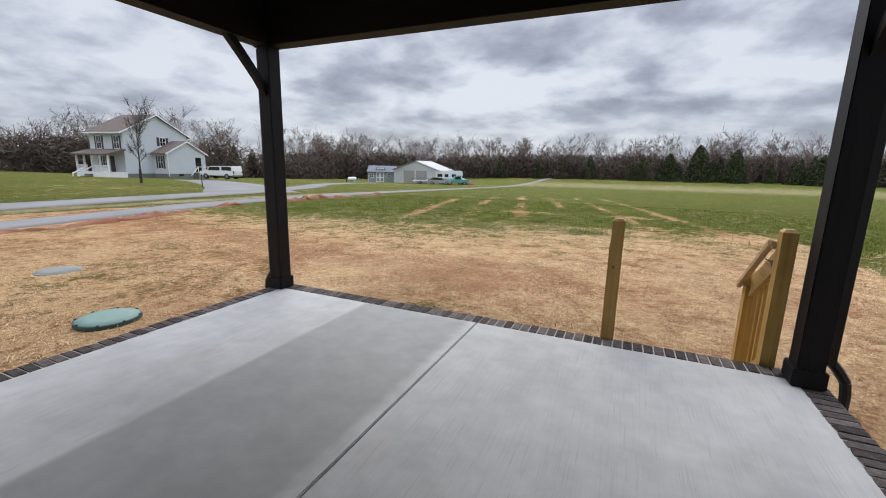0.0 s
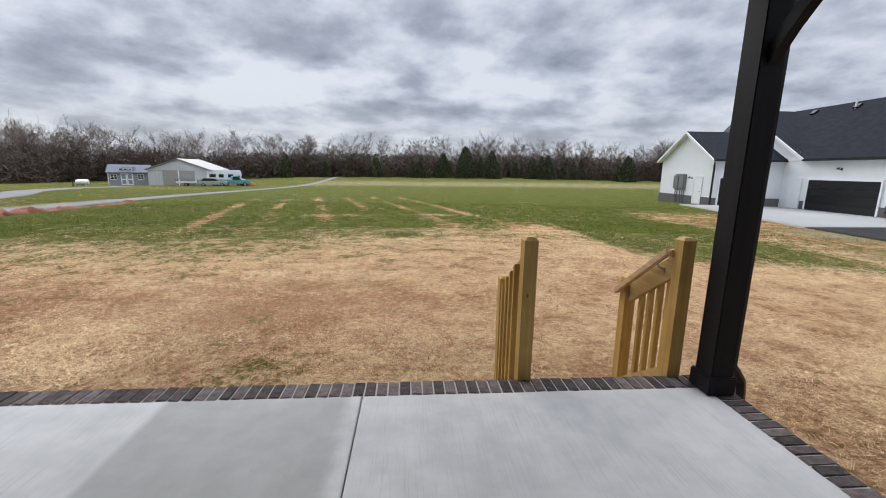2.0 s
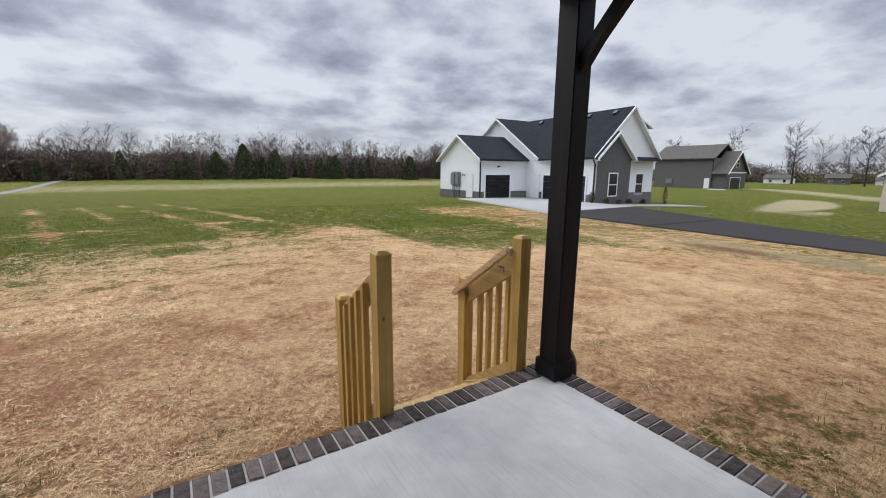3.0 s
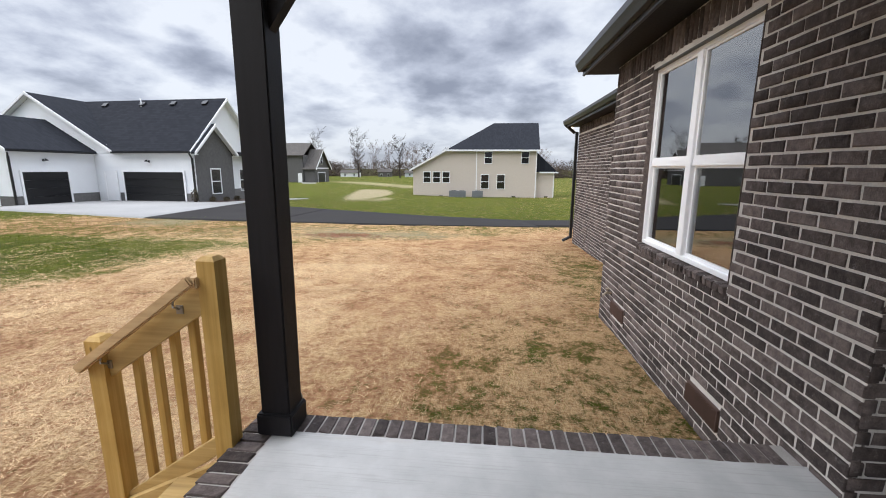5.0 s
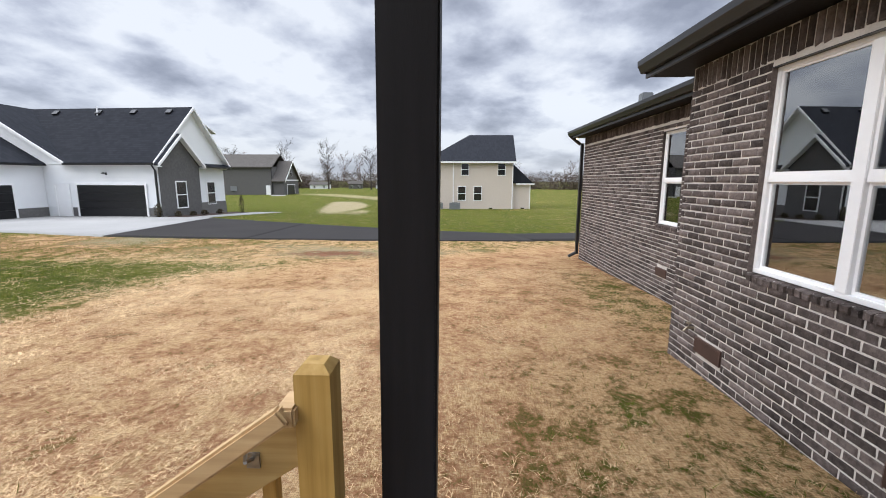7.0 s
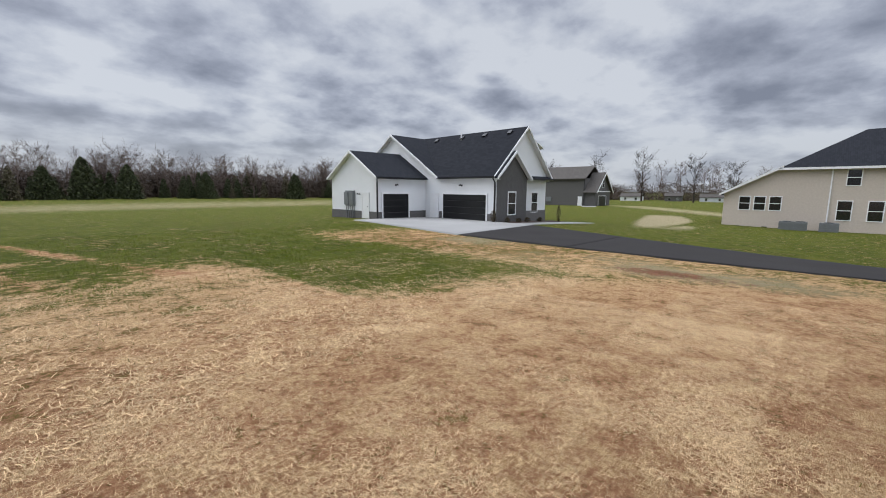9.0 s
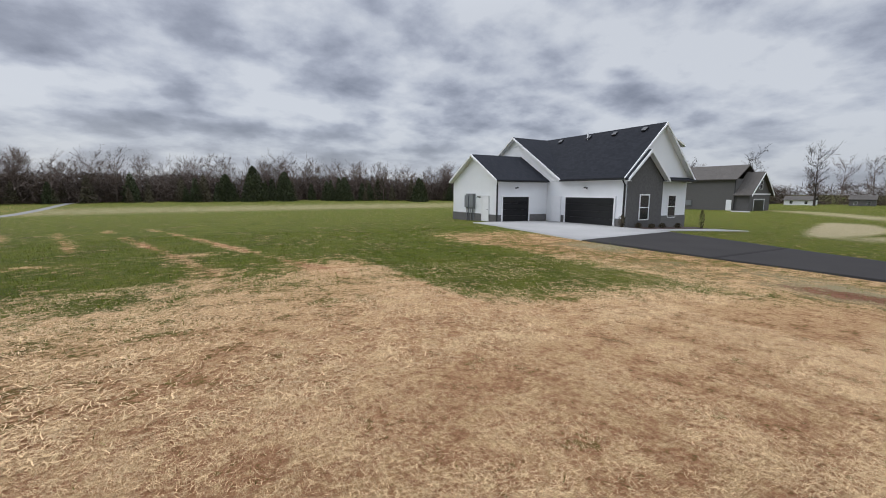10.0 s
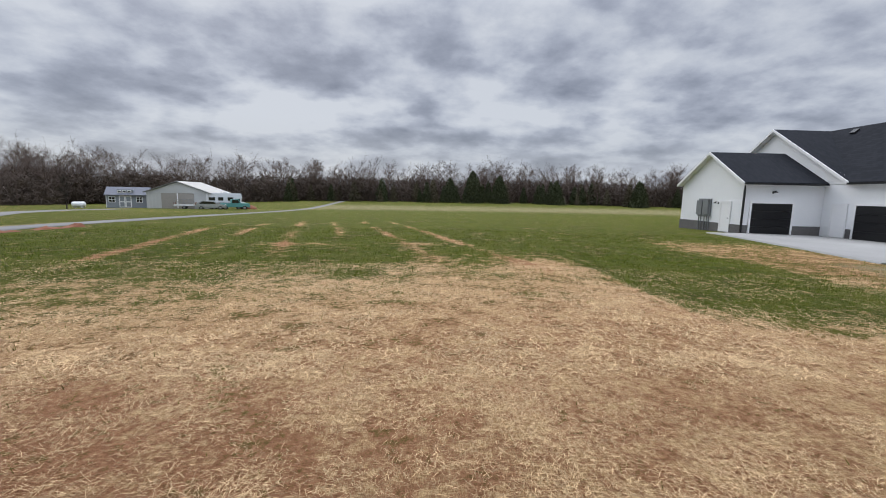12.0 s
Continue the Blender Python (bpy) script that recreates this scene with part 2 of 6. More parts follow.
def ground_mat():
    m, t, b = nodes_of("ground")
    vec = coords(t)
    def attr(name):
        a = t.nodes.new("ShaderNodeAttribute")
        a.attribute_name = name
        return a.outputs["Fac"]
    huge, big, mid, small, fine = noise_node(t, 0.12, 4, vec), noise_node(t, 0.7, 5, vec), noise_node(t, 3.2, 6, vec), noise_node(t, 14, 6, vec, 0.65), noise_node(t, 70, 4, vec, 0.7)
    fibre = noise_node(t, 1.0, 6, coords(t, (19, 150, 12)), 0.7)
    fibre2 = noise_node(t, 1.0, 6, coords(t, (150, 22, 12)), 0.7)
    straw = ramp(t, calc(t, "ADD", calc(t, "MULTIPLY", fibre, 0.5), calc(t, "MULTIPLY", fibre2, 0.5)), (0.37, (0.23, 0.115, 0.052)), (0.475, (0.475, 0.28, 0.135)), (0.57, (0.72, 0.515, 0.28)))
    soil = ramp(t, calc(t, "ADD", calc(t, "MULTIPLY", mid, 0.5), calc(t, "MULTIPLY", fine, 0.5)), (0.3, (0.24, 0.105, 0.05)), (0.7, (0.47, 0.238, 0.125)))
    grass = ramp(t, calc(t, "ADD", calc(t, "MULTIPLY", big, 0.5), calc(t, "MULTIPLY", small, 0.5)), (0.34, (0.036, 0.045, 0.004)), (0.52, (0.074, 0.092, 0.008)), (0.67, (0.145, 0.13, 0.024)))
    pale = ramp(t, calc(t, "ADD", calc(t, "MULTIPLY", mid, 0.5), calc(t, "MULTIPLY", small, 0.5)), (0.3, (0.20, 0.165, 0.085)), (0.7, (0.40, 0.34, 0.21)))
    def cover(amount, gain, *parts):
        total = amount
        for w, n in parts:
            total = calc(t, "ADD", total, calc(t, "MULTIPLY", calc(t, "SUBTRACT", n, 0.5), w))
        return calc(t, "MULTIPLY_ADD", calc(t, "SUBTRACT", total, 0.5), gain, 0.5, clamp=True)
    col = mixc(t, cover(attr("soil"), 1.9, (1.0, big), (2.0, mid), (2.0, small)), straw, soil)
    col = mixc(t, cover(attr("green"), 1.9, (1.0, big), (2.0, mid), (2.2, small), (1.2, fine)), col, grass)
    col = mixc(t, cover(attr("pale"), 3.0, (0.5, big), (0.5, mid), (0.4, small)), col, pale)
    col = mixc(t, cover(attr("red"), 3.0, (1.8, mid), (1.4, small)), col, ramp(t, mid, (0.3, (0.15, 0.068, 0.038)), (0.7, (0.29, 0.14, 0.08))))
    t.links.new(col, b.inputs["Base Color"])
    b.inputs["Roughness"].default_value, b.inputs["Specular IOR Level"].default_value = 0.95, 0.1
    bump(t, b, calc(t, "ADD", calc(t, "MULTIPLY", calc(t, "ADD", fibre, fibre2), 0.5), calc(t, "ADD", mid, small)), 1.0, 0.07)
    return m


def brick_mat(name, lo, mid, hi, dust, scale=1.0):
    """Fired brick: each one of its own shade, dark fire marks, mortar smears."""
    m, t, b = nodes_of(name)
    vec = coords(t, (1, 1, 1), "Generated")
    g = t.nodes.new("ShaderNodeNewGeometry")
    o = t.nodes.new("ShaderNodeObjectInfo")
    pos = g.outputs["Position"]
    rnd = calc(t, "FRACT", calc(t, "ADD", g.outputs["Random Per Island"], o.outputs["Random"]))
    grain, blotch = noise_node(t, 160 * scale, 4, pos), noise_node(t, 22 * scale, 5, pos, 0.65)
    f = calc(t, "ADD", calc(t, "MULTIPLY", calc(t, "ADD", rnd, -0.15), 0.30), calc(t, "ADD", calc(t, "MULTIPLY", blotch, 0.62), calc(t, "MULTIPLY", grain, 0.2)))
    col = ramp(t, f, (0.25, lo), (0.5, mid), (0.8, hi))
    smear = ramp(t, noise_node(t, 30 * scale, 6, pos, 0.7), (0.60, (0, 0, 0)), (0.72, (1, 1, 1)))
    col = mixc(t, calc(t, "MULTIPLY", smear, 0.35), col, dust)
    fleck = ramp(t, noise_node(t, 95 * scale, 3, pos, 0.6), (0.67, (0, 0, 0)), (0.74, (1, 1, 1)))
    bloom = ramp(t, noise_node(t, 1.7 * scale, 4, pos, 0.6), (0.42, (0.15, 0.15, 0.15)), (0.68, (1, 1, 1)))
    col = mixc(t, calc(t, "MULTIPLY", fleck, calc(t, "MULTIPLY", bloom, 0.75)), col, dust)
    t.links.new(col, b.inputs["Base Color"])
    b.inputs["Roughness"].default_value, b.inputs["Specular IOR Level"].default_value = 0.9, 0.2
    bump(t, b, calc(t, "ADD", grain, blotch), 0.9, 0.006)
    return m


def wood_mat(name, lo, mid, hi, along="Z"):
    """Sawn softwood with growth lines along one axis and a few knots."""
    m, t, b = nodes_of(name)
    s = {"X": (1.2, 30, 30), "Y": (30, 1.2, 30), "Z": (30, 30, 1.2)}[along]
    vec = coords(t, s)
    o = t.nodes.new("ShaderNodeObjectInfo")
    rings = noise_node(t, 1.0, 5, vec, 0.6)
    big = noise_node(t, 4.0, 3, coords(t))
    f = calc(t, "ADD", calc(t, "ADD", calc(t, "MULTIPLY", rings, 0.65), calc(t, "MULTIPLY", big, 0.3)), calc(t, "MULTIPLY", o.outputs["Random"], 0.1))
    col = ramp(t, f, (0.3, lo), (0.52, mid), (0.75, hi))
    v = t.nodes.new("ShaderNodeTexVoronoi")
    v.inputs["Scale"].default_value = 3.4
    t.links.new(coords(t, {"X": (1, 2, 2), "Y": (2, 1, 2), "Z": (2, 2, 1)}[along]), v.inputs["Vector"])
    col = mixc(t, ramp(t, v.outputs["Distance"], (0.045, (0.8, 0.8, 0.8)), (0.075, (0, 0, 0))), col, tuple(c * 0.35 for c in lo))
    t.links.new(col, b.inputs["Base Color"])
    b.inputs["Roughness"].default_value, b.inputs["Specular IOR Level"].default_value = 0.6, 0.35
    bump(t, b, rings, 0.25, 0.002)
    return m


def siding_mat(name, colour):
    return plain(name, colour, 0.55, 0.06, 0.6, 25, relief=0.05)


def shingle_mat(name, lo, hi):
    m, t, b = nodes_of(name)
    vec = coords(t)
    big, fine = noise_node(t, 0.5, 3, vec), noise_node(t, 30, 5, vec, 0.7)
    br = t.nodes.new("ShaderNodeTexBrick")
    br.inputs["Scale"].default_value = 1.0
    br.inputs["Brick Width"].default_value, br.inputs["Row Height"].default_value, br.inputs["Mortar Size"].default_value = 0.33, 0.145, 0.006
    br.inputs["Color1"].default_value, br.inputs["Color2"].default_value, br.inputs["Mortar"].default_value = (*lo, 1), (*hi, 1), (*[c * 0.5 for c in lo], 1)
    t.links.new(vec, br.inputs["Vector"])
    col = mixc(t, 0.4, br.outputs["Color"], ramp(t, calc(t, "ADD", calc(t, "MULTIPLY", big, 0.4), calc(t, "MULTIPLY", fine, 0.6)), (0.3, lo), (0.7, hi)))
    t.links.new(col, b.inputs["Base Color"])
    b.inputs["Roughness"].default_value, b.inputs["Specular IOR Level"].default_value = 0.95, 0.15
    bump(t, b, fine, 0.3, 0.004)
    return m


M_CONCRETE = concrete_mat()
M_GROUND = ground_mat()
M_BRICK = brick_mat("dark grey brown brick", (0.026, 0.021, 0.020), (0.086, 0.069, 0.064), (0.22, 0.178, 0.165), (0.36, 0.345, 0.335))
M_MORTAR_DARK = plain("grey mortar", (0.36, 0.335, 0.31), 0.95, 0.3, 6, 120, relief=0.4)
M_MORTAR = plain("pale mortar", (0.58, 0.545, 0.505), 0.95, 0.3, 5, 120, relief=0.4)
M_BLACKWOOD = plain("black painted wood", (0.0105, 0.0095, 0.011), 0.55, 0.35, 2, 60, relief=0.2, stretch=(14, 14, 1), spec=0.22)
M_BEAM = plain("dark brown painted beam", (0.009, 0.0075, 0.0075), 0.6, 0.3, 2, 40, relief=0.2, spec=0.2)
M_CEIL = plain("dark stained ceiling boards", (0.006, 0.005, 0.005), 0.7, 0.3, 2, 30, stretch=(1, 10, 1), spec=0.2)
M_BLACKMETAL = plain("black coated aluminium", (0.012, 0.0115, 0.0125), 0.35, 0.2, 3, 60, relief=0.05)
M_PINE_Z = wood_mat("treated pine post", (0.26, 0.142, 0.032), (0.44, 0.268, 0.072), (0.58, 0.385, 0.14), "Z")
M_PINE_Y = wood_mat("treated pine rail", (0.28, 0.175, 0.06), (0.45, 0.30, 0.115), (0.58, 0.42, 0.19), "Y")
M_HANDRAIL = wood_mat("planed handrail pine", (0.36, 0.23, 0.11), (0.52, 0.35, 0.18), (0.63, 0.45, 0.25), "Y")
M_STEEL = plain("galvanised steel", (0.32, 0.31, 0.29), 0.4, 0.2, 8, 80, metal=0.9)
M_WHITEVINYL = plain("white vinyl frame", (0.86, 0.86, 0.87), 0.4, 0.03, 2, 40, relief=0.03)
M_GLASS = glass_mat("window glass")
# plaster coloured dark so that the rooms look unlit
M_ROOM = plain("room plaster with painted dimness", (0.10, 0.10, 0.10), 0.9, 0.1, 2, 30)
M_VENT = plain("brown vent louvre", (0.075, 0.043, 0.034), 0.55, 0.2, 6, 60)
M_WHITESIDING = siding_mat("white lap siding", (0.76, 0.77, 0.78))
M_WHITETRIM = plain("white trim board", (0.80, 0.80, 0.80), 0.5, 0.04, 2, 30, relief=0.03)
M_DARKROOF = shingle_mat("charcoal shingles", (0.013, 0.0145, 0.019), (0.024, 0.026, 0.032))
M_GREYSTONE = brick_mat("grey brick veneer", (0.085, 0.082, 0.081), (0.125, 0.12, 0.117), (0.17, 0.163, 0.158), (0.19, 0.185, 0.18), 0.3)
M_BLACKDOOR = plain("black steel door", (0.008, 0.008, 0.009), 0.35, 0.15, 1, 30, relief=0.05)
M_BEIGE = brick_mat("beige painted brick", (0.50, 0.435, 0.37), (0.57, 0.50, 0.43), (0.63, 0.56, 0.49), (0.6, 0.55, 0.49), 0.3)
M_GREYROOF = shingle_mat("brown grey shingles", (0.075, 0.068, 0.062), (0.12, 0.11, 0.10))
M_TANROOF = shingle_mat("faded brown shingles", (0.105, 0.085, 0.075), (0.16, 0.13, 0.118))
M_PALESIDING = siding_mat("pale grey vinyl siding", (0.56, 0.59, 0.62))
M_WINDARK = plain("dark window glass", (0.012, 0.013, 0.015), 0.08, 0.1, 2, 10, relief=0.0, spec=0.8)
M_SHUTTER = plain("dark shutters", (0.05, 0.04, 0.042), 0.6, 0.2)
M_ASPHALT = plain("new asphalt", (0.025, 0.0225, 0.0215), 0.9, 0.25, 0.5, 60, relief=0.3, spec=0.15)
M_GRAVEL = plain("grey gravel", (0.165, 0.16, 0.158), 0.95, 0.3, 0.4, 15, relief=0.5)
M_APRON = plain("driveway concrete", (0.255, 0.25, 0.24), 0.8, 0.32, 0.16, 12)
M_REDDIRT = plain("red clay spoil", (0.19, 0.072, 0.036), 0.95, 0.35, 1.2, 14, relief=0.6)
M_BARN = plain("white barn metal", (0.47, 0.48, 0.48), 0.5, 0.1, 0.5, 20)
M_BARNDOOR = plain("taupe barn door", (0.30, 0.28, 0.255), 0.6, 0.12)
M_BARNROOF = plain("pale metal roof", (0.23, 0.235, 0.225), 0.45, 0.1, 0.5, 20)
M_SHED = plain("grey shed boards", (0.23, 0.25, 0.28), 0.7, 0.12)
M_SHEDROOF = plain("slate shed roof", (0.13, 0.14, 0.17), 0.7, 0.15)
M_CARWHITE = plain("white car paint", (0.72, 0.73, 0.75), 0.2, 0.03, 1, 10, relief=0.0)
M_CARSILVER = plain("silver car paint", (0.42, 0.44, 0.46), 0.25, 0.05, 1, 10, metal=0.5, relief=0.0)
M_CARTEAL = plain("teal car paint", (0.09, 0.28, 0.28), 0.3, 0.1, 1, 10, relief=0.0)
M_TYRE = plain("tyre rubber", (0.014, 0.014, 0.014), 0.8, 0.2)
M_RIM = plain("wheel alloy", (0.3, 0.3, 0.31), 0.35, 0.1, metal=0.8)
M_LIDGREEN = plain("faded green plastic", (0.13, 0.215, 0.18), 0.55, 0.18, 3, 40)
M_LIDRIM = plain("dark green plastic", (0.02, 0.05, 0.04), 0.55, 0.2)
M_LIDGREY = plain("grey concrete lid", (0.17, 0.175, 0.165), 0.85, 0.2)
M_BARK = plain("grey brown bark", (0.043, 0.033, 0.026), 0.95, 0.3, 0.4, 4, island=0.5)
M_BRUSH = plain("bare twigs", (0.088, 0.064, 0.050), 0.95, 0.3, 0.2, 3, island=0.45)
M_WOODS = plain("grey woodland twigs", (0.135, 0.099, 0.081), 0.95, 0.3, 0.15, 3, island=0.5)
M_CEDAR = plain("cedar foliage", (0.042, 0.052, 0.018), 0.9, 0.35, 0.3, 3, island=0.7)
M_CEDARBROWN = plain("winter cedar foliage", (0.082, 0.07, 0.04), 0.9, 0.35, 0.3, 3, island=0.7)
M_STRAW = plain("loose straw", (0.58, 0.405, 0.225), 0.9, 0.28, 1, 20, island=0.75, relief=0, spec=0.15)
M_BLADE = plain("grass blades", (0.105, 0.132, 0.013), 0.9, 0.35, 1, 10, island=0.8, relief=0, spec=0.1)
# blue of the distant air is mixed into the hill's colour
M_HILL = plain("far wooded hill in painted haze", (0.10, 0.12, 0.15), 1.0, 0.15, 0.004, 0.05, relief=0)
M_LAMP = plain("lamp lens", (0.8, 0.7, 0.5), 0.4)
M_LAMP.node_tree.nodes["Principled BSDF"].inputs["Emission Color"].default_value = (1, 0.78, 0.45, 1)
M_LAMP.node_tree.nodes["Principled BSDF"].inputs["Emission Strength"].default_value = 6.0
M_MULCH = plain("dark mulch", (0.045, 0.025, 0.018), 0.95, 0.4, 2, 30)
M_SHRUB = plain("young shrub leaves", (0.06, 0.045, 0.022), 0.9, 0.4, island=0.6)
M_ELEC = plain("grey steel box", (0.17, 0.18, 0.185), 0.5, 0.1)

# ---------- ground ----------
def land(x, y):
    """Height of the ground: level round the porch, falling gently to the fields."""
    x, y = np.asarray(x, float), np.asarray(y, float)
    a, b, c = np.tanh(np.maximum(x - 2, 0) / 45), np.tanh(np.maximum(-x - 6, 0) / 60), np.tanh(np.maximum(y - 2, 0) / 60)
    pad = np.exp(-((x - 26) ** 2 + (y - 24) ** 2) / 196)
    return -0.47 - 1.634 * a + 0.008 * b - 0.052 * c + 2.354 * a * c - 0.56 * b * c - 0.405 * a * a - 2.172 * c * c + 0.181 * pad + 1.25 * sstep(80, 150, y) * sstep(-75, -35, x)


def wob(x, y, s, seed=0.0):
    return np.array([noise.noise(Vector((p / s + seed, q / s, seed * 1.7))) for p, q in zip(np.ravel(x), np.ravel(y))]).reshape(np.shape(x))


def covers(x, y):
    """How green, bare, pale and red the ground is at a place."""
    w1, w2 = wob(x, y, 3.0, 2.0), wob(x, y, 9.0, 7.0)
    edge = np.interp(x, [-40, -16, -11, -7, -4.6, -3, -0.5, 1, 3.2, 3.9, 4.4, 6.7, 8.2, 9.5, 12, 16], [3.0, 3.2, 3.2, 2.3, 3.0, 4.1, 4.7, 5.3, 6.5, 7.0, 6.4, 5.8, 4.8, 3.4, -1.5, -8])
    green = 1.02 * sstep(-1.3, np.where(x > 3.6, 1.8, 8.5), y - edge + 1.3 * w1 + 0.7 * w2)
    # drill rows left bare by the seeding, running away from the porch
    row = x + 0.235 * y
    on = sstep(-8.0, -6.2, row) * (1 - sstep(4.6, 7, row)) * sstep(9, 12, y) * (1 - sstep(24, 38, y))
    line = np.clip(1 - np.abs(((row + 6.2) / 2.15 + 0.5) % 1 - 0.5) * 2 / 0.36, 0, 1)
    green = green - on * line * (0.42 + 1.5 * w1)
    # the seeder's headland: a bare cross band, straw gaps and dense squares of young grass
    band_x = sstep(-7, -5.5, x) * (1 - sstep(-0.8, 0.4, x))
    green = green - 0.6 * np.exp(-((y - 15.5 - 0.15 * (x + 3)) / 0.55) ** 2) * band_x * (0.8 + w1)
    mixed = sstep(-8.5, -6, x) * (1 - sstep(2.5, 4, x)) * (1 - sstep(13, 17, y))
    green = green - 0.12 * mixed * (0.8 + 1.4 * w1) - 0.4 * np.exp(-((x + 0.4) / 0.6) ** 2 - ((y - 11) / 2.0) ** 2)
    for gx, gy, rx, ry in ((-1.7, 12.8, 0.85, 1.7), (-3.5, 13.1, 1.1, 0.9), (0.35, 14.0, 0.8, 1.2), (-5.2, 9.4, 1.1, 1.0), (-2.2, 9.8, 0.9, 0.8)):
        green = np.maximum(green, (1.05 + 0.4 * w1) * np.exp(-(np.abs((x - gx) / rx) ** 4 + np.abs((y - gy) / ry) ** 4)))
    green = green - 0.5 * np.exp(-((x - 2.2 - 0.10 * (y - 11)) / 1.1) ** 2 - ((y - 11.1) / 1.1) ** 2)
    green = green + 0.10 * w2
    # thin weeds against the house and by the slab
    near_wall = 0.60 * np.exp(-((x - 1.7) / 1.7) ** 4 - ((y + 1.75) / 1.15) ** 4) + 0.5 * np.exp(-((x - 6.5) / 4) ** 4 - ((y + 3.1) / 0.8) ** 2)
    green = np.maximum(green, near_wall * (0.9 + 0.45 * w1))
    for gx, gy, r0 in ((-3.2, 1.38, 0.45), (-1.84, 1.34, 0.22), (-3.5, 1.15, 0.3), (0.95, -0.75, 0.3), (2.1, -1.5, 0.35), (0.95, -1.35, 0.22)):
        green = np.maximum(green, 0.66 * np.exp(-((x - gx) / r0) ** 2 - ((y - gy) / (r0 * 0.75)) ** 2))
    green = np.maximum(green, 0.42 * sstep(-5.6, -7.5, x) * (1 - sstep(-13, -16, x)) * (0.6 + 0.8 * w1) * (y < 3))
    green = green * (1 - 0.62 * sstep(8.3, 10.3, x + 0.5 * w1 - 0.02 * (y - 8)) * (1 - sstep(15, 17, x)) * (1 - sstep(17, 23, y)))
    green = np.where(x > 19, np.maximum(green, 0.92 + 0.12 * w2), green)
    green = np.where(x < -19, 0.95 + 0.25 * w2, green)
    soil = 0.42 + 0.32 * w2 + 0.2 * 1.5 * np.exp(-((y - 3.3 - 0.12 * np.maximum(-x - 4, 0)) / 1.3) ** 2) * sstep(0.0, -4.0, x) + 0.1 * np.exp(-((x - 2) / 6) ** 2 - ((y - 1.5) / 3) ** 2) + 0.4 * on * line
    pale = (0.62 + 0.5 * w1) * np.exp(-((x - 12.0) / 2.0) ** 2 - ((y - 3.6) / 5.0) ** 2) + 0.50 * np.exp(-((y - 96) / 26) ** 2) * (x > -25) * (x < 75)
    pale = np.maximum(pale, 0.55 * np.exp(-((y - 12) / 3.0) ** 2) * sstep(9, 14, x) * (1 - sstep(20, 24, x)))
    along_p, across_p = (x - 49) * 0.975 + (y - 13) * 0.22, (y - 13) * 0.975 - (x - 49) * 0.22
    pale = np.maximum(pale, 0.95 * np.exp(-(along_p / 16) ** 4 - ((across_p + 0.8 * w2) / 2.7) ** 4) - 0.5 * np.exp(-((x - 42) / 5) ** 2 - ((y - 10) / 0.9) ** 2))
    pale = np.maximum(pale, 0.62 * np.exp(-((y - 0.95 * (x - 82) - 17) / 9.0) ** 2) * (x > 70) * (x < 105))
    pale = np.maximum(pale, 0.6 * np.exp(-((x + 20.2) / 1.3) ** 2) * (y < 26))
    red = 0.9 * np.exp(-((x - 11.4 - 0.3 * w1) / 0.75) ** 2 - ((y - 3.6) / 1.8) ** 2) * (0.8 + 0.6 * w1)
    return [np.clip(v, 0, 1) for v in (green, soil, pale, red)]


def build_ground():
    def axis(lo, hi, near0, near1, step, grow):
        mid = list(np.arange(near0, near1 + step / 2, step))
        s, left, right = step, [], []
        v = near0
        while v > lo:
            s *= grow
            v -= s
            left.append(v)
        s, v = step, near1
        while v < hi:
            s *= grow
            v += s
            right.append(v)
        return np.array(left[::-1] + mid + right)
    xs, ys = axis(-3000, 3000, -17, 15, 0.24, 1.07), axis(-600, 3000, -4, 19, 0.24, 1.07)
    X, Y = np.meshgrid(xs, ys)
    Z = land(X, Y)
    near = np.exp(-(X / 25) ** 2 - ((Y - 5) / 25) ** 2)
    Z = Z + near * (0.022 * wob(X, Y, 0.8, 4.0) + 0.03 * wob(X, Y, 3.5, 5.0) + 0.012 * wob(X, Y, 0.42, 6.0))
    under = (X > -4.9) & (X < 0.6) & (Y < 0.6)
    Z = np.where(under, np.minimum(Z, -0.47), Z)
    n, k = len(xs), len(ys)
    idx = np.arange(n * k).reshape(k, n)
    quads = np.stack([idx[:-1, :-1], idx[:-1, 1:], idx[1:, 1:], idx[1:, :-1]], -1).reshape(-1, 4)
    ob = raw("ground", np.stack([X, Y, Z], -1).reshape(-1, 3), quads, M_GROUND, True)
    amounts = covers(X, Y)
    for name, v in zip(("green", "soil", "pale", "red"), amounts):
        a = ob.data.attributes.new(name, "FLOAT", "POINT")
        a.data.foreach_set("value", v.ravel().astype(np.float32))
    tagged(ob, "straw-mulched clay yard running into a patchy green field", "ground", kind="structure")
    return xs, ys, Z, amounts


GRID_X, GRID_Y, GRID_Z, GRID_COVER = build_ground()


def on_grid(values, x, y):
    """A value of the ground's mesh between its corners."""
    i = np.clip(np.searchsorted(GRID_X, x) - 1, 0, len(GRID_X) - 2)
    j = np.clip(np.searchsorted(GRID_Y, y) - 1, 0, len(GRID_Y) - 2)
    u, v = (x - GRID_X[i]) / (GRID_X[i + 1] - GRID_X[i]), (y - GRID_Y[j]) / (GRID_Y[j + 1] - GRID_Y[j])
    return (values[j, i] * (1 - u) + values[j, i + 1] * u) * (1 - v) + (values[j + 1, i] * (1 - u) + values[j + 1, i + 1] * u) * v


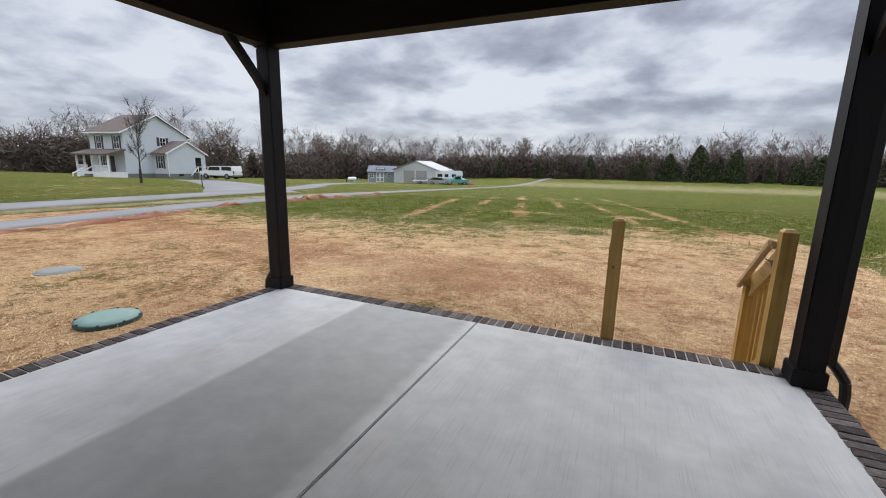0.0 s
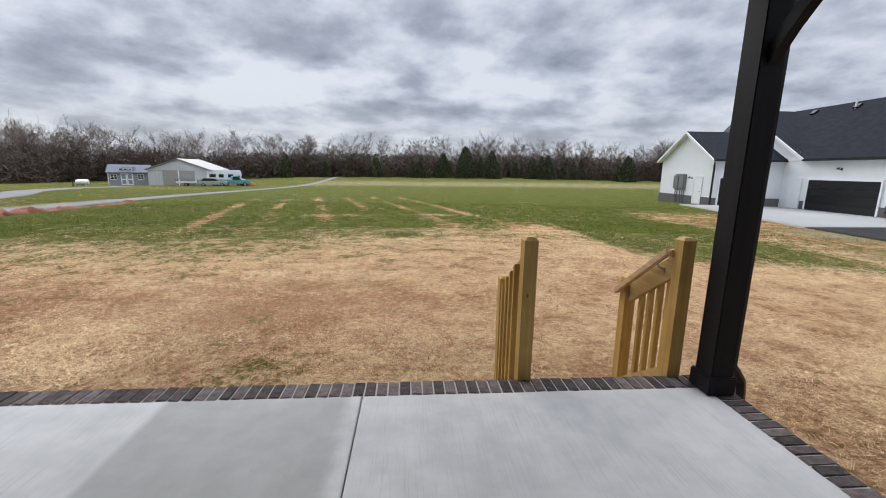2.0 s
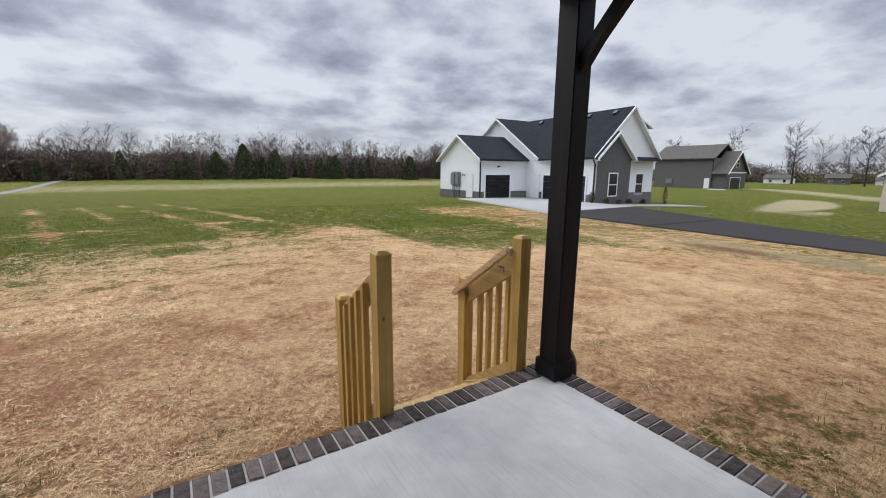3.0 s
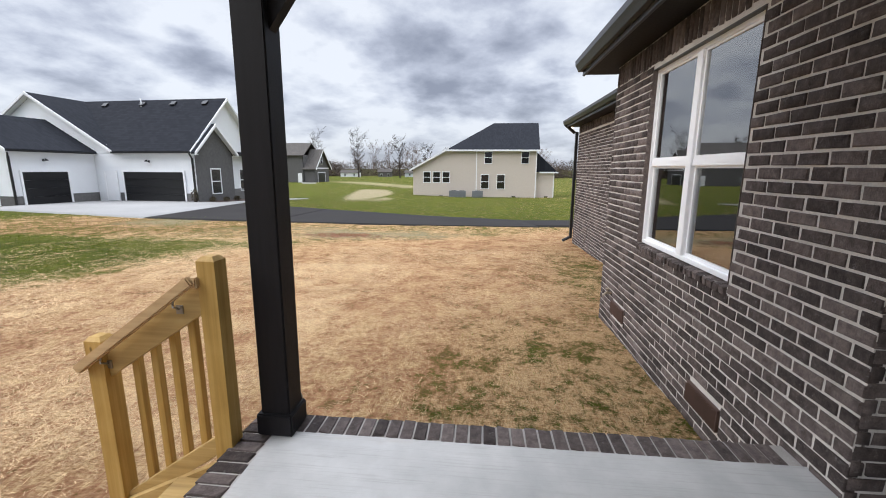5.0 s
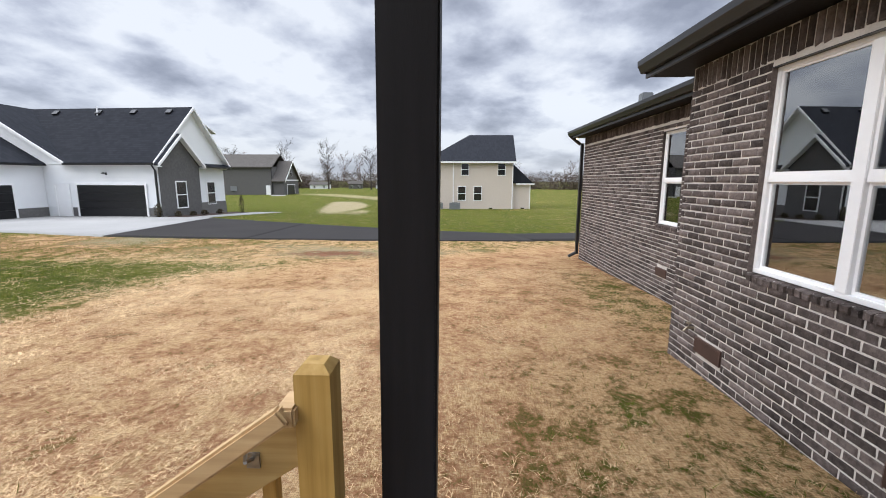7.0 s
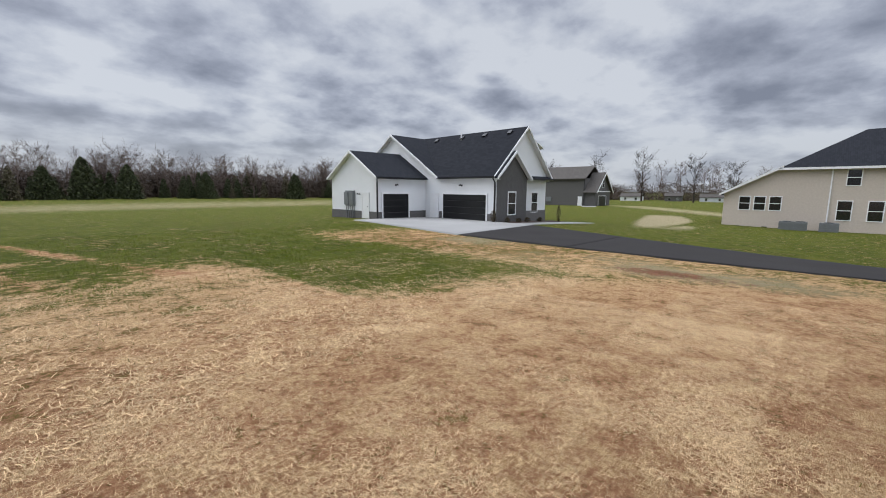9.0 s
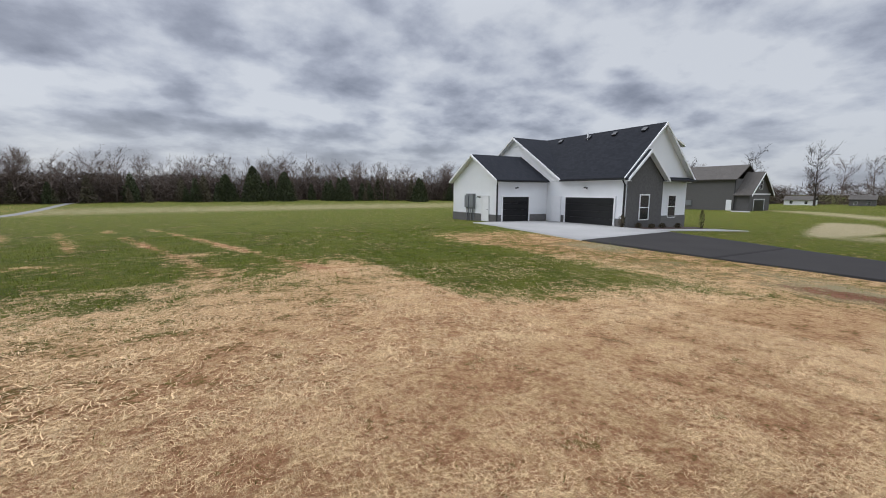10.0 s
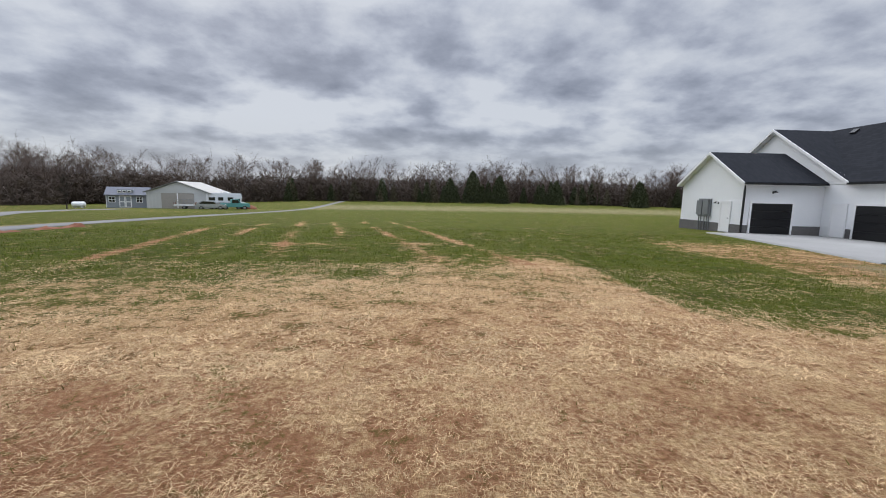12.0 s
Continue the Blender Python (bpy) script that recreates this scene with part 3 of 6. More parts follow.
def strip(name, line, width, material, label, lift=0.03, step=1.0, ragged=0.0, crown=0.0, category="road"):
    """A road laid on the ground along a line of places, with its own thickness."""
    pts = []
    for (x0, y0), (x1, y1) in zip(line[:-1], line[1:]):
        n = max(1, int(math.hypot(x1 - x0, y1 - y0) / step))
        pts += [(x0 + (x1 - x0) * i / n, y0 + (y1 - y0) * i / n) for i in range(n)]
    pts.append(line[-1])
    p = np.array(pts)
    for _ in range(6):
        p[1:-1] = (p[:-2] + 2 * p[1:-1] + p[2:]) / 4
    d = np.gradient(p, axis=0)
    d /= np.linalg.norm(d, axis=1)[:, None]
    side = np.stack([-d[:, 1], d[:, 0]], 1)
    cols = np.array([-1.0, -0.97, -0.5, 0, 0.5, 0.97, 1.0])
    verts = []
    for i, (q, s) in enumerate(zip(p, side)):
        r = random.uniform(1 - ragged, 1 + ragged)
        for c in cols:
            a = q + s * c * width / 2 * r
            verts.append((a[0], a[1], float(land(a[0], a[1])) + (-0.1 if abs(c) == 1 else lift + crown * (1 - c * c))))
    k = len(cols)
    faces = [(i * k + j, (i + 1) * k + j, (i + 1) * k + j + 1, i * k + j + 1) for i in range(len(p) - 1) for j in range(k - 1)]
    return tagged(raw(name, verts, faces, material, True), label, category, kind="structure")


strip("road", [(-22.5, -60), (-22.2, -10), (-22.0, 4), (-23.3, 11), (-25.5, 19.5), (-31, 30), (-39, 41), (-46, 56), (-47, 68)], 2.6, M_GRAVEL, "grey gravel lane beside the grass verge", 0.03, 1.5, 0.05)
strip("road", [(-15.4, -60), (-15.6, -8), (-16.0, 2), (-16.6, 4.5), (-18.2, 9), (-19.0, 20), (-20.5, 36), (-22, 54), (-24, 100), (-26.5, 180), (-28, 230)], 1.7, M_GRAVEL, "narrow gravel farm track along the field", 0.03, 1.5, 0.08)

def drape(name, a, b, c, d, material, label, lift=0.04, category="road", n=24):
    """A paved patch between four corners, a to b facing d to c, laid on the ground with its own edge."""
    a, b, c, d = (np.array(q, float) for q in (a, b, c, d))
    verts = []
    for i in range(n + 1):
        for j in range(n + 1):
            u, v = (0.0 if q == 0 else 1.0 if q == n else 0.008 + 0.984 * (q - 1) / (n - 2) for q in (i, j))
            p = (a * (1 - v) + b * v) * (1 - u) + (d * (1 - v) + c * v) * u
            rim = i in (0, n) or j in (0, n)
            verts.append((p[0], p[1], float(land(p[0], p[1])) + (-0.12 if rim else lift)))
    k = n + 1
    faces = [(i * k + j, (i + 1) * k + j, (i + 1) * k + j + 1, i * k + j + 1) for i in range(n) for j in range(n)]
    return tagged(raw(name, verts, faces, material), label, category, kind="structure")


strip("road", [(36, -90), (24, -30), (19.3, -12), (17.4, -5.6), (16.95, -3.0)], 3.1, M_ASPHALT, "dark new asphalt driveway", 0.045, 0.8)
drape("road", (15.3, -3.4), (18.5, -3.0), (22.9, 9.0), (14.7, 8.6), M_ASPHALT, "dark new asphalt driveway widening to the forecourt", 0.04)
drape("road", (14.7, 8.0), (22.72, 8.45), (25.9, 16.2), (15.1, 14.4), M_ASPHALT, "dark new asphalt before the forecourt", 0.045)
drape("pavement", (15.0, 14.0), (25.9, 15.8), (26.35, 27.7), (18.6, 27.9), M_APRON, "pale concrete forecourt before the garages", 0.055, "pavement")
strip("road", [(-24, 17), (-34, 24.5), (-45, 31), (-56, 36)], 6.0, M_GRAVEL, "gravel parking drive beside the pale house", 0.025, 2.0, 0.03)


def spoil(name, line, height, width, label):
    """A low ragged bank of thrown-up clay."""
    verts, faces, k = [], [], 9
    for i in range(len(line)):
        x, y = line[i]
        gap = max(0.0, noise.noise(Vector((i * 0.13, 1.7, 0))) * 1.3 + 0.5)
        hgt = height * gap * (0.4 + 1.1 * random.random())
        for j in range(k):
            u = j / (k - 1) * 2 - 1
            jx = width * u * (0.7 + 0.9 * noise.noise(Vector((i * 0.4, 5, 0)))) + 0.25 * noise.noise(Vector((i * 0.2, 9, 0)))
            top = hgt * max(0, 1 - u * u) * (0.7 + 0.6 * random.random())
            verts.append((x + jx, y + random.uniform(-0.1, 0.1), float(land(x + jx, y)) + top - (0.06 if j in (0, k - 1) or gap < 0.05 else 0.01)))
    faces = [(i * k + j, (i + 1) * k + j, (i + 1) * k + j + 1, i * k + j + 1) for i in range(len(line) - 1) for j in range(k - 1)]
    tagged(raw(name, verts, faces, M_REDDIRT, True), label, "dirt bank", kind="stuff")


spoil("dirt_bank", [(-14.9 - 1.9 * sstep(3, 10, y) - 0.6 * sstep(10, 21, y), y) for y in np.arange(-6, 22, 0.16)], 0.15, 0.36, "ragged bank of red clay along the gravel track")

# ---------- porch ----------
slab = Shape().box(-4.45, -2.196, -4.6, 0.062, -0.5, 0.0)
ob = part("floor", slab, M_CONCRETE, bevel=0.006)
tagged(ob, "broom-finished concrete porch slab with a damp strip", "floor", kind="structure")
slab = Shape().box(-2.188, 0.05, -4.6, 0.062, -0.5, 0.0)
tagged(part("floor", slab, M_CONCRETE, bevel=0.006), "broom-finished pale concrete porch slab", "floor", kind="structure")
found = Shape()
found.box(-4.60, 0.205, 0.062, 0.222, -0.6, -0.007)
found.box(-4.595, -4.45, -4.6, 0.062, -0.6, -0.007)
found.box(0.05, 0.205, -2.57, 0.062, -0.6, -0.007)
found.box(-2.196, -2.188, -4.6, 0.06, -0.5, -0.03)
border = part("trim", found, M_MORTAR_DARK)
tagged(border, "mortared rowlock brick edge round the porch slab", "brick edging", kind="structure")


def unit_brick():
    """A brick of size one, face towards +y, with worn arrises."""
    c, q = 0.035, 0.10
    p = [(x, -0.5, z) for x, z in ((-.5, -.5), (.5, -.5), (.5, .5), (-.5, .5))]
    p += [(x, 0.5 - q, z) for x, z in ((-.5, -.5), (.5, -.5), (.5, .5), (-.5, .5))]
    p += [(x, 0.5, z) for x, z in ((-.5 + c, -.5 + c * 2), (.5 - c, -.5 + c * 2), (.5 - c, .5 - c * 2), (-.5 + c, .5 - c * 2))]
    f = [(8, 11, 10, 9)]
    for k in (0, 4):
        f += [(k + i, k + 4 + i, k + 4 + (i + 1) % 4, k + (i + 1) % 4) for i in range(4)]
    return np.array(p), f


UB_V, UB_F = unit_brick()


def brick_meshes(count, seed):
    out = []
    rng = random.Random(seed)
    for i in range(count):
        v = UB_V.copy()
        v[4:] += np.array([[rng.uniform(-.018, .018), rng.uniform(-.08, .03), rng.uniform(-.055, .055)] for _ in range(8)])
        s = Shape().add(v, UB_F)
        out.append(s.data("brick", M_BRICK))
    return out


BRICKS = brick_meshes(6, 11)


def lay_brick(parent, m, size, rng):
    ob = new("brick", rng.choice(BRICKS))
    ob.parent = parent
    ob.matrix_basis = m @ Matrix.Diagonal((size[0] * rng.uniform(0.985, 1.0), size[1], size[2] * rng.uniform(0.975, 1.0), 1))
    return ob


def beam_box(name, x0, x1, y0, y1, z0, z1, mat, parent=None, label="", bevel=0.004):
    return part(name, Shape().box(x0, x1, y0, y1, z0, z1), mat, parent, label, bevel)


def porch_post(x, y, side):
    """Square post with a base collar, a knee brace to the side beam and a downspout that kicks out at the foot."""
    post = empty("porch_post", pose(x, y, 0, 0.45 if side > 0 else 0, -0.25 if side > 0 else 0, 0), "black painted square wooden porch post with base collar", "post", "porch posts")
    s = Shape().box(-0.072, 0.074, -0.084, 0.070, 0.0, 2.452)
    bm_ob = part("shaft", s, M_BLACKWOOD, post, bevel=0.006)
    part("collar", Shape().box(-0.092, 0.092, -0.102, 0.09, 0.004, 0.125), M_BLACKWOOD, post, bevel=0.008)
    top = [(-0.06, 1.95), (-0.20, 2.135), (-0.34, 2.285), (-0.50, 2.452)]
    under = [(-0.40, 2.452), (-0.28, 2.325), (-0.15, 2.185), (-0.06, 2.065)]
    brace = Shape().prism(top + under, -0.03, 0.03, "x")
    part("knee_brace", brace, M_BLACKWOOD, post, bevel=0.0)
    pipe = Shape()
    x0 = 0.075 * side
    pipe.box(min(x0, x0 + 0.062 * side), max(x0, x0 + 0.062 * side), -0.03, 0.055, 0.16, 2.45)
    line = [(0.105, 0.21), (0.12, 0.175), (0.17, 0.115), (0.215, 0.045), (0.228, -0.04), (0.228, -0.14)]
    for (xa, za), (xb, zb) in zip(line[:-1], line[1:]):
        pipe.tube((xa * side, 0.012, za), (xb * side, 0.012, zb), 0.031, 0.031, 8)
    spout = part("downspout", pipe, M_BLACKMETAL, post, "black aluminium downspout with kicked-out foot")
    return post


porch_post(0.078, 0.042, 1)
porch_post(-4.485, 0.085, -1)

roof = Shape()
for xj in np.arange(-4.55, 0.2, 0.14):
    roof.box(xj, xj + 0.134, -4.6, 0.2, 2.86, 2.88)
tagged(part("ceiling", roof, M_CEIL), "dark stained board porch ceiling", "ceiling", kind="structure")
shed_roof = Shape().prism([(-4.95, 3.05), (0.62, 3.05), (0.62, 3.15), (-4.95, 3.15)], -4.9, 0.55, "y")
tagged(part("porch_roof", shed_roof, M_DARKROOF), "charcoal shingled porch roof", "roof", kind="structure")
beams = [(-4.60, 0.20, 0.0, 0.17, 2.452, 2.87), (-4.57, -4.40, -4.6, -0.004, 2.452, 2.87), (0.005, 0.175, -4.6, -0.004, 2.452, 2.87)]
for i, bb in enumerate(beams):
    b = beam_box("porch_beam", *bb, M_BEAM)
    tagged(b, "dark brown boxed beam under the porch roof", "beam", "porch beams", "structure")
lip = Shape().box(-4.75, 0.34, 0.20, 0.34, 2.62, 2.95)
tagged(part("fascia", lip, M_BEAM, bevel=0.004), "dark fascia board of the porch roof", "trim", kind="structure")

# ---------- stair rails ----------
def rail_post(parent, x, y, top):
    c = 0.0445
    s = Shape()
    g = float(land(x, y)) - 0.05
    s.box(x - c, x + c, y - c, y + c, g, top - 0.02)
    t = 0.026
    lo = [(x - c, y - c, top - 0.02), (x + c, y - c, top - 0.02), (x + c, y + c, top - 0.02), (x - c, y + c, top - 0.02)]
    hi = [(x - t, y - t, top), (x + t, y - t, top), (x + t, y + t, top), (x - t, y + t, top)]
    s.add(lo + hi, [(4, 5, 6, 7)] + [(i, (i + 1) % 4, 4 + (i + 1) % 4, 4 + i) for i in range(4)])
    return part("newel_post", s, M_PINE_Z, parent, "treated pine newel with chamfered top")


def slope_board(x0, x1, ya, za, yb, zb, depth):
    s = Shape()
    s.prism([(ya, za), (yb, zb), (yb, zb - depth), (ya, za - depth)], x0, x1, "x")
    return s


def stair_rail(x, inner, grasp):
    """One side of the stair: two newels, a sloping board, balusters, a foot rail."""
    rail = empty("stair_rail", pose(0, 0, 0), "new treated pine stair railing beside the porch steps" if grasp else "new treated pine stair railing with knots, no handrail", "railing", "stair railings")
    ya, yb = 0.247, 0.885
    rail_post(rail, x, ya, 0.978)
    rail_post(rail, x, yb, 0.555)
    part("top_rail", slope_board(x - 0.019, x + 0.019, ya + 0.0445, 0.868, yb - 0.0445, 0.50, 0.165), M_PINE_Y, rail, bevel=0.003)
    part("foot_rail", slope_board(x - 0.019, x + 0.019, ya + 0.0445, 0.045, yb - 0.0445, -0.335, 0.10), M_PINE_Y, rail, bevel=0.003)
    for i in range(4):
        y = ya + 0.0445 + (yb - ya - 0.089) * (i + 1) / 5
        slope = -0.368 / (yb - ya - 0.089)
        zt = 0.868 + (y - ya - 0.0445) * slope - 0.04
        xo = x - inner * 0.038
        s = slope_board(xo - 0.0185, xo + 0.0185, y - 0.019, zt - 0.019 * slope, y + 0.019, zt + 0.019 * slope, 0.90)
        part("baluster", s, M_PINE_Z, rail, bevel=0.002)
    if grasp:
        xi = x + inner * 0.070
        pts = [(ya + 0.055, 0.868), (0.955, 0.392)]
        ang = math.degrees(math.atan2(pts[1][1] - pts[0][1], pts[1][0] - pts[0][0]))
        ln = math.hypot(pts[1][1] - pts[0][1], pts[1][0] - pts[0][0])
        m = Matrix.Translation((xi, (pts[0][0] + pts[1][0]) / 2, (pts[0][1] + pts[1][1]) / 2)) @ pose(0, 0, 0, ang)
        grip = part("handrail", Shape().box(-0.019, 0.019, -ln / 2, ln / 2, -0.019, 0.03, m), M_HANDRAIL, rail, "planed pine handrail returned to the newel", bevel=0.007)
        part("handrail_return", Shape().box(min(x, xi) + 0.0, max(x, xi) + 0.019, pts[0][0] - 0.018, pts[0][0] + 0.030, 0.832, 0.884), M_HANDRAIL, rail, bevel=0.006)
        for f in (0.16, 0.80):
            y, z = pts[0][0] + (pts[1][0] - pts[0][0]) * f, pts[0][1] + (pts[1][1] - pts[0][1]) * f
            s = Shape()
            s.tube((xi, y, z - 0.02), (xi, y + 0.004, z - 0.045), 0.005)
            s.tube((xi, y + 0.004, z - 0.05), (x + inner * 0.022, y + 0.01, z - 0.075), 0.005)
            s.box(min(x + inner * 0.019, x + inner * 0.025), max(x + inner * 0.019, x + inner * 0.025), y - 0.008, y + 0.026, z - 0.10, z - 0.058)
            part("rail_bracket", s, M_STEEL, rail, "galvanised handrail bracket")
    return rail


stair_rail(-0.076, -1, True)
stair_rail(-1.13, 1, False)
steps = empty("porch_steps", pose(0, 0, 0), "treated pine porch steps between the railings", "steps")
for x in (-1.09, -0.116):
    part("stringer", Shape().prism([(0.235, -0.06), (0.235, -0.42), (0.62, -0.52), (0.84, -0.52), (0.84, -0.36)], x - 0.019, x + 0.019, "x"), M_PINE_Y, steps)
for y, z in ((0.36, -0.17), (0.63, -0.335)):
    part("tread", Shape().box(-1.07, -0.136, y - 0.13, y + 0.14, z - 0.038, z), M_PINE_Y, steps, bevel=0.004)

# ---------- the brick house ----------
WY, COURSE, LEN = -2.57, 0.0722, 0.1965
WX0, WX1, WZ0, WZ1 = -0.16, 3.55, -0.62, 2.565
WIN = (0.848, 2.44, 0.667, 2.30)


def walls(name, pieces, mat, label):
    s = Shape()
    for p in pieces:
        s.box(*p)
    return tagged(part(name, s, mat), label, "wall", kind="structure")


x0, x1, z0, z1 = WIN
wall_n = walls("wall_north", [(WX0 + 0.008, x0, WY - 0.25, WY - 0.008, WZ0, WZ1), (x1, WX1 - 0.008, WY - 0.25, WY - 0.008, WZ0, WZ1), (x0, x1, WY - 0.25, WY - 0.008, WZ0, z0 - 0.075), (x0, x1, WY - 0.25, WY - 0.008, z1, WZ1)], M_MORTAR, "dark grey-brown brick house wall with pale mortar")
wall_w = walls("wall_west", [(WX0 + 0.008, WX0 + 0.25, -4.6, WY - 0.25, -0.5, 2.9)], M_MORTAR, "brick wall at the side of the porch")
wall_s = walls("wall_south", [(-4.7, WX0 + 0.25, -4.85, -4.6, -0.5, 2.9)], M_MORTAR, "brick wall at the back of the porch")
BY = -3.70
wall_e = walls("wall_wing", [(3.3, 5.69, BY - 0.25, BY - 0.008, -1.0, 2.6), (6.41, 10.79, BY - 0.25, BY - 0.008, -1.0, 2.6), (5.69, 6.41, BY - 0.25, BY - 0.008, -1.0, 0.60), (5.69, 6.41, BY - 0.25, BY - 0.008, 2.26, 2.6), (WX1 - 0.25, WX1 - 0.008, BY, WY - 0.25, -0.8, 2.565), (10.55, 10.79, -9, BY - 0.25, -1.1, 2.6)], M_MORTAR, "brick wall of the set-back wing")


def courses(xa, xb, za, zb, holes, rng):
    """Running bond, cut round openings: rows of (x0, x1, z0, z1)."""
    out, k, z = [], 0, za
    while z + COURSE <= zb + 1e-6:
        lo, hi = z + 0.0066, z + COURSE - 0.0066
        x = xa - (LEN / 2 if k % 2 else 0.0)
        while x < xb:
            a, b = max(x, xa) + 0.0068, min(x + LEN, xb) - 0.0068
            pieces = [(a, b)]
            for hx0, hx1, hz0, hz1 in holes:
                if lo < hz1 - 0.01 and hi > hz0 + 0.01:
                    cut = []
                    for p, q in pieces:
                        if q <= hx0 or p >= hx1:
                            cut.append((p, q))
                        else:
                            if hx0 - p > 0.03:
                                cut.append((p, hx0 - 0.002))
                            if q - hx1 > 0.03:
                                cut.append((hx1 + 0.002, q))
                    pieces = cut
            out += [(p, q, lo, hi) for p, q in pieces if q - p > 0.03]
            x += LEN
        z += COURSE
        k += 1
    return out


VENTS = [(0.74, 1.15, -0.305, -0.150), (2.63, 3.03, -0.29, -0.135)]
rngb = random.Random(5)
TOP = WZ0 + COURSE * int((2.39 - WZ0) / COURSE)
MAIN = courses(WX0, WX1, WZ0, TOP, [(x0, x1, z0 - 0.06, z1), *VENTS], rngb)
NEAR = [b for b in MAIN if b[0] < 1.75 and -0.45 < b[2] < 1.5][:296]
NEAR_SET = set(NEAR)


def pile(name, boxes, face, depth, parent, along="x", label=""):
    """Many bricks joined: boxes of (a0, a1, z0, z1) on a wall whose face lies at y (or x) = face."""
    n = len(boxes)
    B = np.array(boxes)
    V = UB_V[None].repeat(n, 0) + np.random.default_rng(3).uniform(-0.016, 0.016, (n, len(UB_V), 3)) * np.array([1, 3.0, 3.0])
    cx, cz = (B[:, 0] + B[:, 1]) / 2, (B[:, 2] + B[:, 3]) / 2
    a = cx[:, None] + V[..., 0] * (B[:, 1] - B[:, 0])[:, None]
    c = cz[:, None] + V[..., 2] * (B[:, 3] - B[:, 2])[:, None]
    d = face - depth / 2 + V[..., 1] * depth
    pts = np.stack([a, d, c] if along == "x" else [-d, a, c], -1)
    F = np.array(UB_F)
    faces = (np.arange(n)[:, None, None] * len(UB_V) + F[None]).reshape(-1, 4)
    ob = raw(name, pts.reshape(-1, 3), faces, M_BRICK)
    ob.parent = parent
    return tagged(ob, label, kind="stuff")


pile("brick_courses", [b for b in MAIN if b not in NEAR_SET], WY, 0.05, wall_n)
soldier = [(x + 0.008, min(x + COURSE, WX1) - 0.008, TOP + 0.005, WZ1 - 0.005) for x in np.arange(WX0, WX1 - 0.04, COURSE)]
pile("soldier_course", soldier, WY, 0.05, wall_n)
pile("brick_courses", courses(3.56, 10.79, -0.96, 2.4, [(5.69, 6.41, 0.629, 2.26), (5.9, 6.25, -0.22, -0.07)], rngb), BY, 0.05, wall_e)
pile("soldier_course", [(x + 0.005, x + COURSE - 0.005, 2.405, 2.595) for x in np.arange(3.56, 10.75, COURSE)], BY, 0.05, wall_e)
pile("brick_courses", courses(-4.6, WY - 0.006, -0.03, 2.85, [], rngb), -WX0, 0.05, wall_w, "y")
pile("brick_courses", courses(-4.7, WX0, -0.03, 2.85, [], rngb), -4.6, 0.05, wall_s)


def house_window(name, xa, xb, za, zb, face, lights, parent_label):
    """White vinyl unit set back in the brick: frame, mullion, meeting rails, panes."""
    w = empty(name, pose(0, 0, 0), parent_label, "window", kind="structure")
    y0, y1 = face - 0.115, face - 0.045
    fr = 0.036
    s = Shape().box(xa, xb, y0, y1, za, za + fr).box(xa, xb, y0, y1, zb - fr, zb).box(xa, xa + fr, y0, y1, za + fr, zb - fr).box(xb - fr, xb, y0, y1, za + fr, zb - fr)
    part("window_frame", s, M_WHITEVINYL, w, bevel=0.004)
    for q in ((xa, xa + 0.004), (xb - 0.004, xb)):
        part("brick_reveal", Shape().box(*q, y1 + 0.001, face - 0.001, za, zb), M_BRICK, w, "dark brick return")
    part("lintel", Shape().box(xa + 0.005, xb - 0.005, y1 + 0.001, face - 0.001, zb - 0.006, zb), M_BLACKMETAL, w, "dark steel lintel")
    n = lights
    wid = (xb - xa - 2 * fr) / n
    mid = za + (zb - za) * 0.475
    for i in range(n):
        a, b = xa + fr + wid * i, xa + fr + wid * (i + 1)
        if i:
            part("mullion", Shape().box(a - 0.045, a + 0.045, y0, y1 + 0.004, za + fr, zb - fr), M_WHITEVINYL, w, bevel=0.004)
        a2, b2 = a + (0.045 if i else 0), b - (0.045 if i < n - 1 else 0)
        part("meeting_rail", Shape().box(a2, b2, y0 + 0.012, y1 - 0.008, mid - 0.028, mid + 0.028), M_WHITEVINYL, w, bevel=0.003)
        for lo, hi, dy in ((za + fr, mid - 0.028, 0.0), (mid + 0.028, zb - fr, 0.016)):
            sash = Shape().box(a2, b2, y0 + 0.015 + dy, y0 + 0.04 + dy, lo, lo + 0.024).box(a2, b2, y0 + 0.015 + dy, y0 + 0.04 + dy, hi - 0.018, hi)
            sash.box(a2, a2 + 0.022, y0 + 0.015 + dy, y0 + 0.04 + dy, lo + 0.024, hi - 0.018).box(b2 - 0.022, b2, y0 + 0.015 + dy, y0 + 0.04 + dy, lo + 0.024, hi - 0.018)
            part("sash", sash, M_WHITEVINYL, w)
            p = part("pane", Shape().box(a2 + 0.02, b2 - 0.02, y0 + 0.025 + dy, y0 + 0.029 + dy, lo + 0.02, hi - 0.015), M_GLASS, w)
            p.visible_shadow = False
    return w


